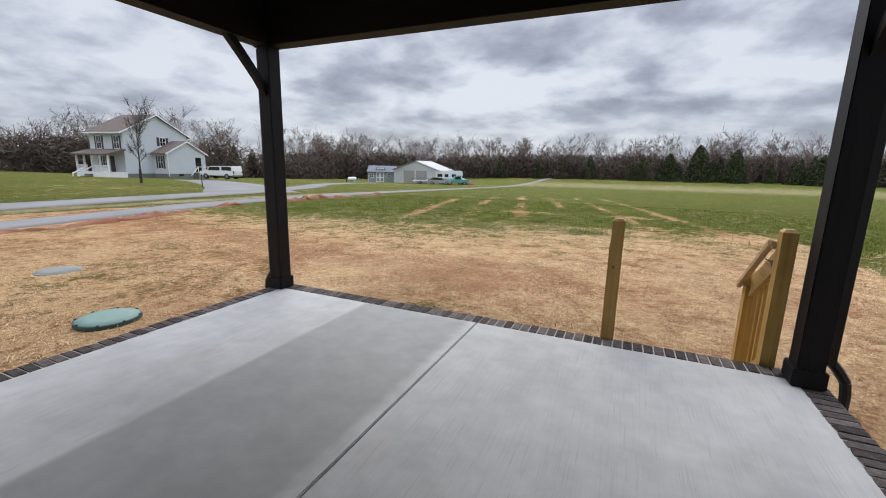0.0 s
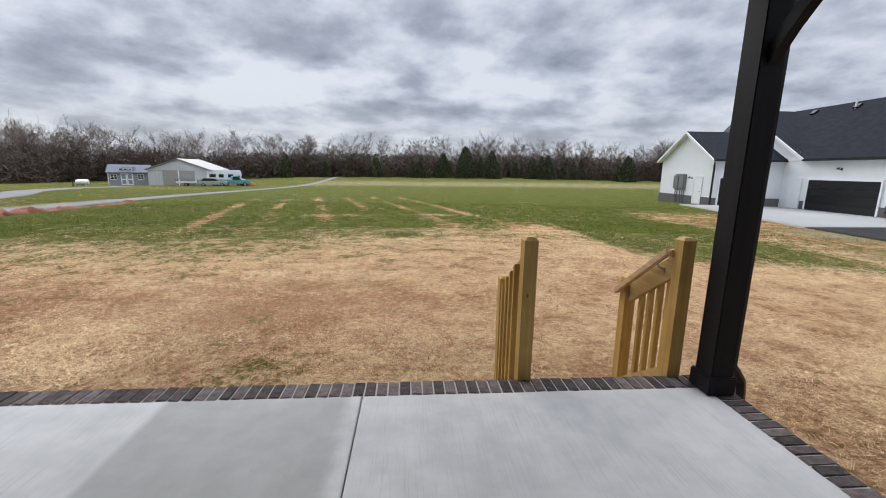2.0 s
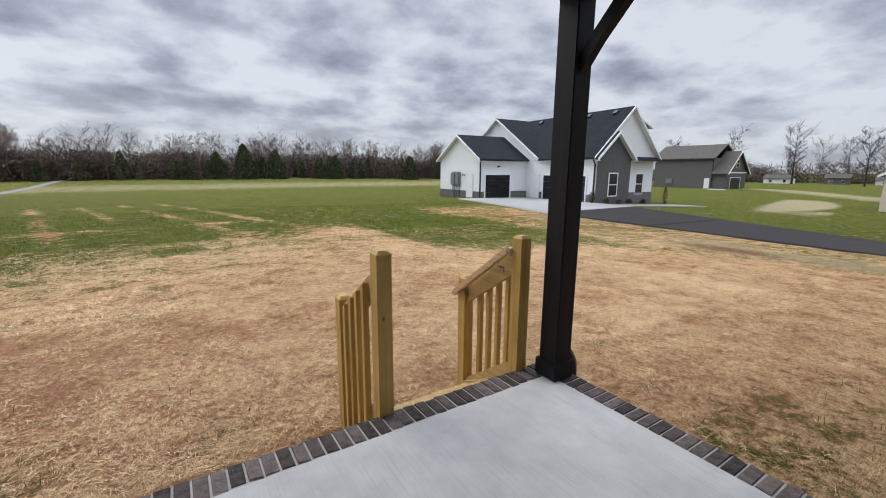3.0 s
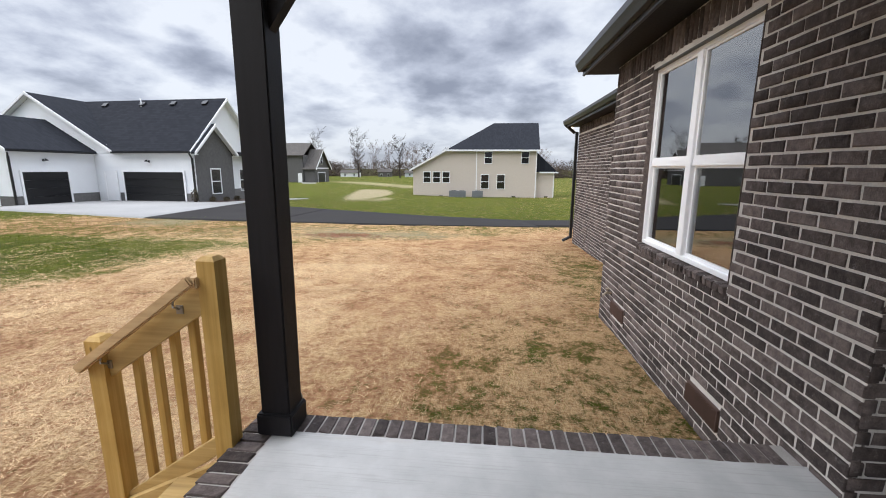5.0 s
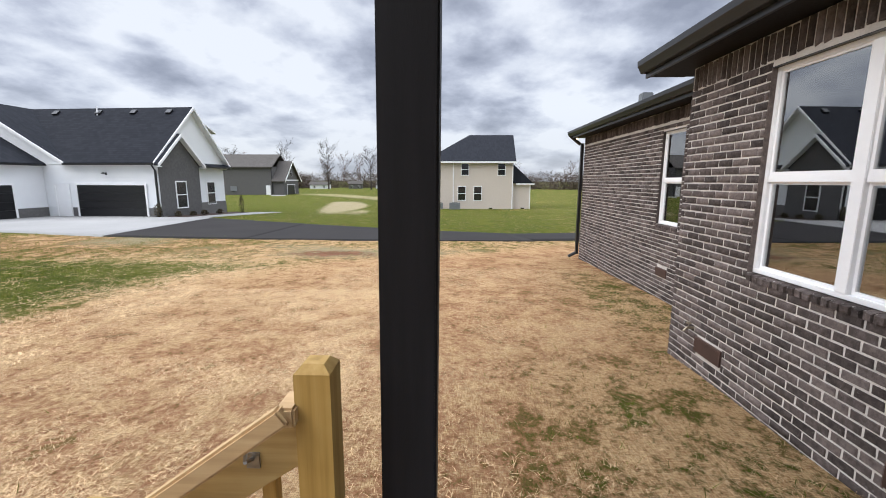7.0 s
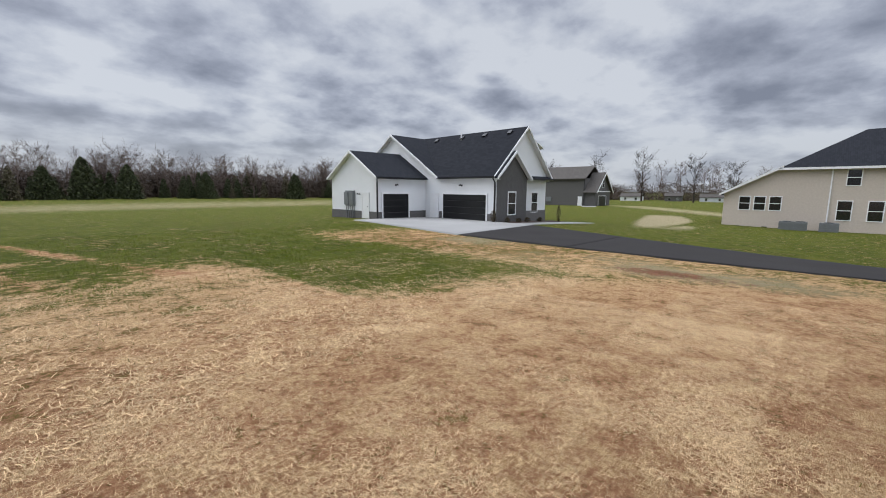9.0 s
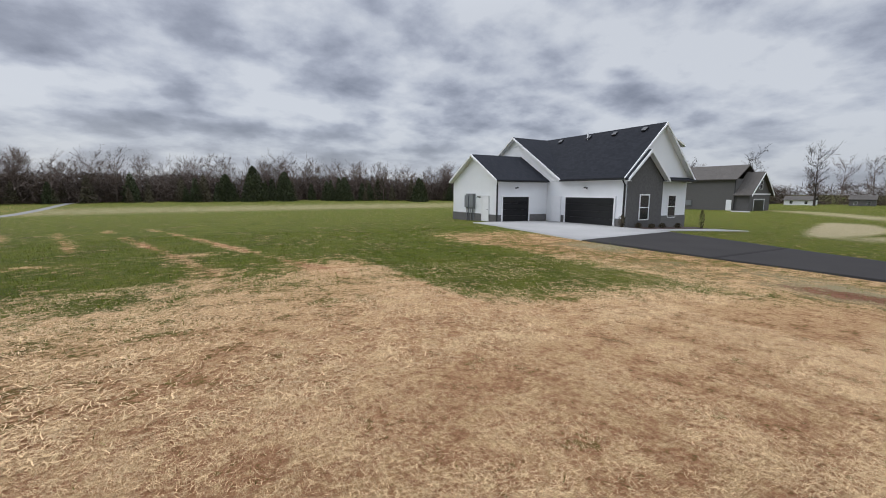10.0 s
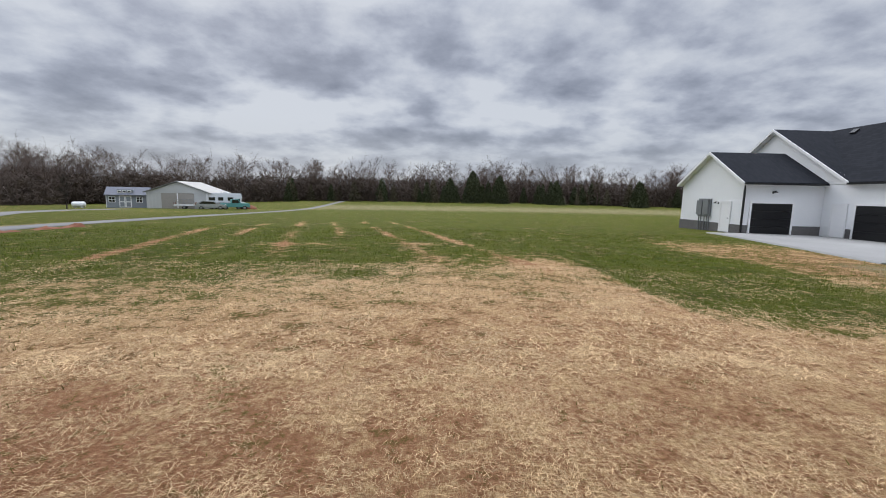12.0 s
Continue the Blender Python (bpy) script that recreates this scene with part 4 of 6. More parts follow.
house_window("window_1", x0, x1, z0, z1, WY, 2, "white vinyl twin double-hung window in dark brick")
house_window("window_2", 5.69, 6.41, 0.677, 2.26, BY, 1, "white vinyl double-hung window in the wing wall")
for nm, a, b, zt, face in (("window_sill", x0, x1, z0, WY), ("window_sill", 5.69, 6.41, 0.677, BY)):
    sill = empty(nm, pose(0, 0, 0), "sloping rowlock brick window sill", "sill", kind="structure")
    n = int(round((b - a) / COURSE))
    part("mortar_bed", Shape().box(a, b, face - 0.09, face - 0.006, zt - 0.062, zt - 0.014), M_MORTAR, sill)
    for i in range(n):
        xm = a + (b - a) / n * (i + 0.5)
        lay_brick(sill, Matrix.Translation((xm, face - 0.045, zt - 0.034)) @ pose(0, 0, 0, -8), (COURSE - 0.012, 0.125, 0.056), rngb)

# room behind the windows, its indoor shade put into the dark wall colour
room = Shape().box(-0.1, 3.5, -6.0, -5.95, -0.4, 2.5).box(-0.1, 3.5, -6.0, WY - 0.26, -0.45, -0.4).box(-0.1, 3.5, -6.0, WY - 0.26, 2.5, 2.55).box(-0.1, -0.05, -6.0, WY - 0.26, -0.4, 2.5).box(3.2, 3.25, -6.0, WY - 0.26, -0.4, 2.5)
tagged(part("wall_room", room, M_ROOM), "plaster room behind the window, dimness put into its colour", "wall", kind="structure")
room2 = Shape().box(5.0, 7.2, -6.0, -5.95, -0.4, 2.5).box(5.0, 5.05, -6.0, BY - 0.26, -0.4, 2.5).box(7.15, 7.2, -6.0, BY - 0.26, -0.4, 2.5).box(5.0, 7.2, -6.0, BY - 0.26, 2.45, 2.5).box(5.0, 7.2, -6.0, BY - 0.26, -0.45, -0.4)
tagged(part("wall_room", room2, M_ROOM), "plaster room behind the wing window, dimness put into its colour", "wall", kind="structure")


def eave(name, xa, xb, face, zs, depth, label):
    """Soffit, fascia and gutter along a wall that faces +y."""
    e = empty(name, pose(0, 0, 0), label, "eave", kind="structure")
    part("soffit", Shape().box(xa, xb, face - 0.1, face + depth, zs, zs + 0.025), M_BEAM, e)
    part("fascia_board", Shape().box(xa, xb, face + depth, face + depth + 0.03, zs - 0.015, zs + 0.16), M_BLACKMETAL, e, bevel=0.003)
    y = face + depth + 0.03
    prof = [(y, zs + 0.035), (y + 0.055, zs + 0.035), (y + 0.075, zs + 0.075), (y + 0.095, zs + 0.11), (y + 0.1, zs + 0.165), (y + 0.09, zs + 0.165), (y + 0.08, zs + 0.12), (y, zs + 0.06)]
    part("gutter", Shape().prism(prof, xa, xb, "x"), M_BLACKMETAL, e)
    return e


eave("eave", 0.34, 3.93, WY, 2.575, 0.30, "black gutter, fascia and soffit over the window wall")
eave("eave", 3.95, 11.02, BY, 2.61, 0.30, "black gutter and fascia of the wing")
tagged(part("roof_main", Shape().prism([(WY + 0.37, 2.70), (WY + 0.37, 2.76), (-8.0, 5.1), (-8.0, 5.04)], -4.9, 3.98, "x"), M_DARKROOF), "charcoal shingled house roof", "roof", kind="structure")
wing = Shape()
wing.add([(3.9, BY + 0.37, 2.735), (11.1, BY + 0.37, 2.735), (7.6, -9.5, 5.4), (3.9, -9.5, 5.4), (3.9, BY + 0.37, 2.80), (11.1, BY + 0.37, 2.80), (7.6, -9.5, 5.46), (3.9, -9.5, 5.46)], [(3, 2, 1, 0), (4, 5, 6, 7), (0, 1, 5, 4), (1, 2, 6, 5), (2, 3, 7, 6), (3, 0, 4, 7)])
wing.add([(11.1, BY + 0.37, 2.735), (11.1, -16, 2.735), (7.6, -9.5, 5.4), (11.1, BY + 0.37, 2.80), (11.1, -16, 2.80), (7.6, -9.5, 5.46)], [(2, 1, 0), (3, 4, 5), (0, 1, 4, 3), (1, 2, 5, 4), (2, 0, 3, 5)])
tagged(part("roof_wing", wing, M_DARKROOF), "charcoal shingled hip roof of the wing", "roof", kind="structure")
tagged(part("gable_return", Shape().box(3.5, 3.95, -9, WY + 0.30, 2.585, 2.72), M_BEAM), "dark boxed end of the eave", "trim", kind="structure")
spout = Shape()
spout.tube((10.94, BY + 0.38, 2.68), (10.86, BY + 0.10, 2.42), 0.045, 0.045, 8)
spout.box(10.80, 10.90, BY + 0.01, BY + 0.085, -0.66, 2.45)
spout.tube((10.85, BY + 0.05, -0.62), (10.85, BY + 0.28, -0.74), 0.045, 0.045, 8)
tagged(part("downspout", spout, M_BLACKMETAL), "black aluminium downspout at the wing corner", "downspout")
rv = Shape().box(9.2, 9.45, -4.75, -4.5, 3.25, 3.48)
tagged(part("roof_vent", rv, M_ELEC, bevel=0.02), "small grey roof vent on the wing", "roof vent")
sl = empty("soffit_lamp", pose(10.95, BY + 0.2, 2.6), "lit warm soffit lamp at the wing corner", "lamp")
part("lens", Shape().lathe([(0.03, -0.05), (0.05, -0.03), (0.05, 0.0)], 16), M_LAMP, sl, "glowing warm lens")
part("ring", Shape().lathe([(0.052, -0.008), (0.066, -0.008), (0.066, 0.0), (0.052, 0.0)], 16), M_BLACKMETAL, sl)

for va, vb, vc, vd in VENTS + [(5.9, 6.25, -0.22, -0.07)]:
    face = WY if va < 4 else BY
    v = empty("foundation_vent", pose(va, face, vc), "brown louvred foundation vent set in brick", "vent", "foundation vents")
    w, h = vb - va, vd - vc
    part("backing", Shape().box(0, w, -0.03, -0.004, 0, h), M_VENT, v)
    part("vent_frame", Shape().box(0, w, -0.004, 0.014, 0, 0.012).box(0, w, -0.004, 0.014, h - 0.012, h).box(0, 0.012, -0.004, 0.014, 0.012, h - 0.012).box(w - 0.012, w, -0.004, 0.014, 0.012, h - 0.012), M_VENT, v)
    for i in range(9):
        part("slat", Shape().box(-0.019, 0.019, -0.0035, 0.0035, 0.012, h - 0.012, Matrix.Translation((0.03 + (w - 0.06) * i / 8, 0.014, 0)) @ pose(0, 0, 0, 0, 0, 48)), M_VENT, v)
tap = empty("garden_tap", pose(3.10, WY, -0.07), "small brass hose tap on the brick wall", "tap")
M_BRASS = plain("weathered brass", (0.32, 0.27, 0.2), 0.45, 0.2, metal=0.7)
part("body", Shape().tube((0, -0.01, 0), (0, 0.07, 0), 0.013).tube((0, 0.06, 0.005), (0, 0.10, -0.04), 0.012), M_BRASS, tap)
part("wheel", Shape().tube((0, 0.05, 0.012), (0, 0.05, 0.045), 0.005).tube((0, 0.05, 0.045), (0, 0.05, 0.055), 0.026, 0.026, 12), M_BRASS, tap)

# ---------- yard ----------
def septic_lid(x, y, r, mat, rim, label, knobs):
    lid = empty("septic_lid", pose(x, y, float(land(x, y)) - (0.045 if knobs else 0.085)), label, "lid", "septic lids")
    part("riser", Shape().lathe([(r * 0.93, -0.1), (r * 0.93, 0.06)], 40), M_LIDRIM, lid)
    part("rim", Shape().lathe([(r * 0.95, 0.05), (r * 1.0, 0.05), (r * 1.02, 0.07), (r * 1.0, 0.10), (r * 0.95, 0.105)], 40), rim, lid)
    part("cover", Shape().lathe([(r * 0.95, 0.08), (r * 0.95, 0.105), (r * 0.6, 0.125), (r * 0.3, 0.137), (0.02, 0.14)], 40), mat, lid, smooth=True)
    for i in range(knobs):
        a = 6.28319 * i / knobs
        part("screw", Shape().tube((r * 0.975 * math.cos(a), r * 0.975 * math.sin(a), 0.10), (r * 0.975 * math.cos(a), r * 0.975 * math.sin(a), 0.115), 0.014, 0.014, 8), M_LIDRIM, lid)
    return lid


septic_lid(-6.33, -0.70, 0.31, M_LIDGREEN, M_LIDRIM, "faded green plastic septic lid with dark rim in the straw", 8)
septic_lid(-9.45, 0.20, 0.31, M_LIDGREY, M_LIDGREY, "grey septic lid lying in the straw", 0)


# ---------- houses ----------
def flat_window(parent, m, w, h, rails=1, frame=M_WHITETRIM, glass=M_WINDARK, cols=1):
    """A window on a far house: frame, pane and meeting rail; local x across, y outwards, z up."""
    win = new("window", Shape().box(-w / 2 - 0.07, w / 2 + 0.07, 0.0, 0.05, -0.07, 0).box(-w / 2 - 0.07, w / 2 + 0.07, 0.0, 0.05, h, h + 0.09).box(-w / 2 - 0.07, -w / 2, 0, 0.05, 0, h).box(w / 2, w / 2 + 0.07, 0, 0.05, 0, h).data("window", frame))
    win.parent, win.matrix_basis = parent, m
    part("pane", Shape().box(-w / 2, w / 2, 0.008, 0.022, 0, h), glass, win)
    s = Shape()
    for i in range(rails):
        z = h * (i + 1) / (rails + 1)
        s.box(-w / 2, w / 2, 0.02, 0.04, z - 0.03, z + 0.03)
    for i in range(1, cols):
        s.box(-w / 2 + w * i / cols - 0.03, -w / 2 + w * i / cols + 0.03, 0.02, 0.041, 0, h)
    part("glazing_bar", s, frame, win)
    return win


def gable_wall(parent, mat, a0, a1, z0, ze, zp, plane, axis, thick=0.2, name="wall", holes=()):
    """A wall with a gable; axis x: it stands at x = plane and a runs along y; axis y: the other way."""
    s = Shape()
    s.prism([(a0, z0), (a1, z0), (a1, ze), ((a0 + a1) / 2, zp), (a0, ze)], plane, plane + thick, axis)
    return part(name, s, mat, parent)


def lap_lines(parent, a0, a1, z0, z1, plane, axis, out, mat, pitch=0.2, top=None):
    """Overlapping boards: thin wedges proud of the wall, following a gable when top gives its peak."""
    s = Shape()
    z = z0
    while z < z1 - 0.02:
        lo, hi = a0, a1
        if top and z > top[0]:
            f = min(0.98, (z - top[0]) / (top[1] - top[0]))
            lo, hi = a0 + (a1 - a0) / 2 * f, a1 - (a1 - a0) / 2 * f
        d = 0.03 * out
        prof = [(plane, z), (plane + d, z), (plane + 0.006 * out, min(z + pitch, z1)), (plane, min(z + pitch, z1))]
        if hi - lo > 0.1:
            if axis == "y":
                s.prism(prof, lo, hi, "x")
            else:
                s.prism([(p, q) for p, q in prof], lo, hi, "y")
        z += pitch
    return part("siding", s, mat, parent)


def garage_door(parent, m, w, h, rows=4):
    door = new("garage_door", Shape().box(-w / 2 - 0.12, -w / 2, 0, 0.06, 0, h + 0.12).box(w / 2, w / 2 + 0.12, 0, 0.06, 0, h + 0.12).box(-w / 2, w / 2, 0, 0.06, h, h + 0.12).data("garage_door", M_WHITETRIM))
    door.parent, door.matrix_basis = parent, m
    for i in range(rows):
        part("door_panel", Shape().box(-w / 2, w / 2, 0.005, 0.035, h * i / rows + 0.003, h * (i + 1) / rows - 0.003), M_BLACKDOOR, door, bevel=0.006)
    return door


def wall_lamp(parent, m):
    s = Shape().box(-0.06, 0.06, 0, 0.02, -0.08, 0.08).tube((0, 0.02, 0.05), (0, 0.22, 0.1), 0.012).tube((0, 0.22, 0.1), (0, 0.24, -0.02), 0.02, 0.13, 12)
    ob = part("wall_lamp", s, M_BLACKMETAL, parent, "black barn lamp")
    ob.matrix_basis = m
    return ob


def roof_slab(parent, a, b, c, d, thick=0.14, mat=M_DARKROOF, name="roof"):
    """A sloping plane of roof through four corners."""
    p = [Vector(q) for q in (a, b, c, d)]
    q = [v - Vector((0, 0, thick)) for v in p]
    s = Shape().add(p + q, [(0, 1, 2, 3), (7, 6, 5, 4), (0, 4, 5, 1), (1, 5, 6, 2), (2, 6, 7, 3), (3, 7, 4, 0)])
    return part(name, s, mat, parent)


def rake(parent, plane, axis, pts, mat=M_WHITETRIM, w=0.19, t=0.06, name="rake_board"):
    """Boards along a gable's edge, through (a, z) pairs."""
    s = Shape()
    for (a0, z0), (a1, z1) in zip(pts[:-1], pts[1:]):
        s.prism([(a0, z0), (a1, z1), (a1, z1 - w), (a0, z0 - w)], plane, plane + t, axis)
    return part(name, s, mat, parent)


def white_house():
    """Local x runs along the double garage's wall, local y into the house."""
    h = empty("white_house", pose(26.30, 25.14, -1.043, 0, 0, math.degrees(-1.636)), "white lap-sided house with charcoal roof and two black garage doors", "house")
    E = 3.45
    # main block
    for q in ((-2.4, 5.87, 0, 0.2, -0.3, E), (5.3, 5.5, 0.2, 7.3, -0.3, E), (-12.5, 5.5, 7.3, 7.5, -0.3, E), (-2.6, -2.4, -5.33, 0.0, -0.3, E), (-9.8, -9.6, -5.13, 0.0, -0.3, E)):
        part("wall", Shape().box(*q), M_WHITESIDING, h)
    lap_lines(h, -2.4, 5.87, 0.62, E, 0, "y", -1, M_WHITESIDING, 0.2)
    lap_lines(h, 4.0, 7.5, 0.75, E, 5.5, "x", 1, M_WHITESIDING, 0.2)
    g = Shape().prism([(-0.2, E), (7.88, E), (3.98, 7.54)], 5.3, 5.5, "x")
    part("gable", g, M_WHITESIDING, h)
    # projecting single-garage wing
    part("gable", Shape().prism([(-9.8, -0.3), (-2.4, -0.3), (-2.4, E), (-6.1, 5.65), (-9.8, E)], -5.33, -5.13, "y"), M_WHITESIDING, h)
    lap_lines(h, -5.33, 0.0, 0.62, E, -2.4, "x", 1, M_WHITESIDING, 0.2)
    lap_lines(h, -9.8, -2.4, 0.62, 5.6, -5.33, "y", -1, M_WHITESIDING, 0.2, (E, 5.65))
    # brick base courses
    for q in ((-9.83, -4.75, -5.40, -5.36, -0.6, 0.60), (-3.55, -2.36, -5.40, -5.36, -0.6, 0.60), (-2.366, -2.33, -5.40, -4.98, -0.6, 0.6), (-2.366, -2.33, -1.95, -0.05, -0.6, 0.6), (-0.5, -0.16, -0.07, -0.032, -0.6, 0.6), (5.03, 5.80, -0.07, -0.032, -0.6, 0.6), (5.54, 5.58, 4.0, 7.5, -0.6, 0.75)):
        part("brick_base", Shape().box(*q), M_GREYSTONE, h, "grey brick base course")
    # grey gable bay
    gb = Shape().prism([(0.0, -0.6), (4.0, -0.6), (4.0, E), (2.0, 5.4), (0.0, E)], 5.6, 5.88, "x")
    part("grey_gable", gb, M_GREYSTONE, h, "grey painted brick gable")
    part("grey_return", Shape().box(5.52, 5.6, 3.9, 4.0, -0.6, E), M_GREYSTONE, h)
    # second white gable above the wing
    part("gable", Shape().prism([(-13.6, E), (-0.5, E), (-7.1, 7.45)], -0.02, 0.18, "y"), M_WHITESIDING, h)
    lap_lines(h, -13.6, -0.5, E, 7.4, -0.02, "y", -1, M_WHITESIDING, 0.2, (E, 7.45))
    # roofs
    roof_slab(h, (-7.1, 4.0, 7.72), (5.85, 4.0, 7.72), (5.85, -0.35, 3.56), (-0.55, -0.35, 3.56))
    roof_slab(h, (5.85, 4.0, 7.72), (-7.1, 4.0, 7.72), (-13.0, 8.0, 3.56), (5.85, 8.0, 3.56))
    roof_slab(h, (-7.1, -0.35, 7.76), (-7.1, 4.0, 7.72), (-0.5, -0.30, 3.62), (-0.45, -0.35, 3.60))
    roof_slab(h, (-7.1, 4.0, 7.72), (-7.1, -0.35, 7.76), (-13.7, -0.35, 3.55), (-13.7, 4.0, 3.55))
    roof_slab(h, (-6.1, -5.66, 5.84), (-6.1, 0.0, 5.84), (-2.08, 0.0, 3.5), (-2.08, -5.66, 3.5))
    roof_slab(h, (-6.1, 0.0, 5.84), (-6.1, -5.66, 5.84), (-10.12, -5.66, 3.5), (-10.12, 0.0, 3.5))
    roof_slab(h, (6.2, 2.0, 5.62), (3.0, 2.0, 5.62), (3.0, -0.32, 3.5), (6.2, -0.32, 3.5), 0.12)
    roof_slab(h, (3.0, 2.0, 5.62), (6.2, 2.0, 5.62), (6.2, 4.3, 3.5), (3.0, 4.3, 3.5), 0.12)
    roof_slab(h, (5.4, 4.1, 3.75), (5.4, 7.85, 3.75), (6.05, 7.85, 3.5), (6.05, 4.1, 3.5), 0.1)
    # trim
    rake(h, 5.85, "x", [(-0.35, 3.56), (4.0, 7.72), (8.0, 3.56)])
    rake(h, 6.2, "x", [(-0.32, 3.5), (2.0, 5.62), (4.3, 3.5)], w=0.22)
    rake(h, -5.72, "y", [(-10.12, 3.5), (-6.1, 5.84), (-2.08, 3.5)])
    rake(h, -0.41, "y", [(-13.7, 3.55), (-7.1, 7.76), (-0.45, 3.6)])
    for q in ((-0.5, 5.85, -0.36, 0.0, 3.36, 3.40), (-2.4, -2.06, -5.6, -0.1, 3.30, 3.34), (5.88, 6.2, -0.3, 0.0, 3.3, 3.34), (5.88, 6.2, 4.0, 4.28, 3.3, 3.34), (5.5, 5.9, 6.9, 7.5, 3.3, 3.36)):
        part("soffit", Shape().box(*q), M_WHITETRIM, h)
    for q in ((-0.45, 5.9, -0.47, -0.35, 3.40, 3.52), (-2.06, -1.95, -5.66, -0.36, 3.34, 3.46), (6.05, 6.16, 4.3, 7.85, 3.38, 3.5)):
        part("gutter", Shape().box(*q), M_BLACKMETAL, h, "black gutter")
    for px, py in ((5.78, -0.13), (-2.32, -5.42)):
        dsp = Shape().tube((px, py - 0.25 if px > 0 else py, 3.38), (px, py, 3.05), 0.05, 0.05, 8).box(px - 0.05, px + 0.05, py - 0.05, py + 0.05, 0.0, 3.08)
        part("downspout", dsp, M_BLACKMETAL, h, "black downspout")
    for plane, axis, t, pts in ((5.5, "x", 0.34, [(-0.30, 3.58), (4.0, 7.70), (7.95, 3.58)]), (5.88, "x", 0.31, [(-0.28, 3.50), (2.0, 5.58), (4.26, 3.50)]), (-5.66, "y", 0.32, [(-10.0, 3.52), (-6.1, 5.80), (-2.2, 3.52)]), (-0.35, "y", 0.32, [(-13.5, 3.6), (-7.1, 7.7), (-0.6, 3.62)])):
        rake(h, plane, axis, [(a, z - 0.155) for a, z in pts], w=0.03, t=t, name="soffit")
    # openings
    garage_door(h, pose(2.44, -0.045, 0.0, 0, 0, 180), 4.88, 2.10)
    garage_door(h, pose(-2.355, -3.46, 0.0, 0, 0, -90), 2.74, 2.10)
    d = part("side_door", Shape().box(-0.46, 0.46, 0, 0.05, 0.02, 2.08).box(-0.56, -0.46, 0, 0.07, 0.0, 2.18).box(0.46, 0.56, 0, 0.07, 0, 2.18).box(-0.46, 0.46, 0, 0.07, 2.08, 2.18), M_WHITETRIM, h, "white panelled side door")
    d.matrix_basis = pose(-4.1, -5.36, 0, 0, 0, 180)
    part("door_handle", Shape().tube((-0.38, 0.05, 1.0), (-0.38, 0.12, 1.0), 0.03), M_BLACKMETAL, d)
    d2 = part("side_door", Shape().box(-0.46, 0.46, 0, 0.05, 0.02, 2.08).box(-0.56, -0.46, 0, 0.07, 0.0, 2.18).box(0.46, 0.56, 0, 0.07, 0, 2.18).box(-0.46, 0.46, 0, 0.07, 2.08, 2.18), M_WHITETRIM, h, "white panelled side door")
    d2.matrix_basis = pose(-1.12, -0.03, 0, 0, 0, 180)
    flat_window(h, pose(5.88, 1.95, 0.55, 0, 0, -90), 0.95, 1.75)
    flat_window(h, pose(5.53, 5.7, 0.62, 0, 0, -90), 0.9, 1.65)
    wall_lamp(h, pose(2.2, -0.03, 2.85, 0, 0, 180))
    wall_lamp(h, pose(-2.37, -3.46, 2.85, 0, 0, -90))
    wall_lamp(h, pose(-5.0, -5.36, 2.05, 0, 0, 180))
    box = Shape().box(-7.25, -5.75, -5.47, -5.36, 1.0, 2.35).box(-7.35, -6.7, -5.55, -5.47, 1.1, 2.2).box(-6.55, -5.9, -5.55, -5.47, 1.15, 2.3)
    for px in (-7.1, -6.8, -6.4, -6.1, -5.85):
        box.tube((px, -5.44, -0.1), (px, -5.44, 1.1), 0.035, 0.035, 8)
    part("meter_box", box, M_ELEC, h, "grey electric meter boxes and conduits")
    for f in (0.12, 0.42, 0.66, 0.9):
        vb = Shape().box(-0.2, 0.2, -0.2, 0.2, 0, 0.14)
        v = part("roof_vent", vb, M_BLACKMETAL, h)
        v.matrix_basis = pose(-6.0 + 11.5 * f, 3.55, 7.28, 42)
    part("vent_pipe", Shape().tube((-1.2, 3.4, 7.0), (-1.2, 3.4, 7.75), 0.05), M_WHITETRIM, h)
    # front dormer whose eave shows past the gable
    part("dormer", Shape().prism([(4.6, 5.2), (6.6, 5.2), (6.6, 6.35), (5.6, 6.9), (4.6, 6.35)], 4.4, 5.2, "x"), M_WHITESIDING, h)
    roof_slab(h, (4.3, 4.9, 7.0), (5.6, 4.9, 7.0), (5.6, 6.85, 6.2), (4.3, 6.85, 6.2), 0.12, M_WHITETRIM, "dormer_eave")
    return h


white_house()
drape("planting_bed", (26.0, 19.15), (26.0, 17.9), (33.0, 16.9), (33.4, 18.4), M_MULCH, "dark brown mulch bed along the white house", 0.06, "planting bed")
drape("pavement", (26.0, 17.7), (26.1, 16.6), (34.6, 14.9), (33.2, 16.7), M_APRON, "pale concrete path before the mulch bed", 0.05, "pavement")


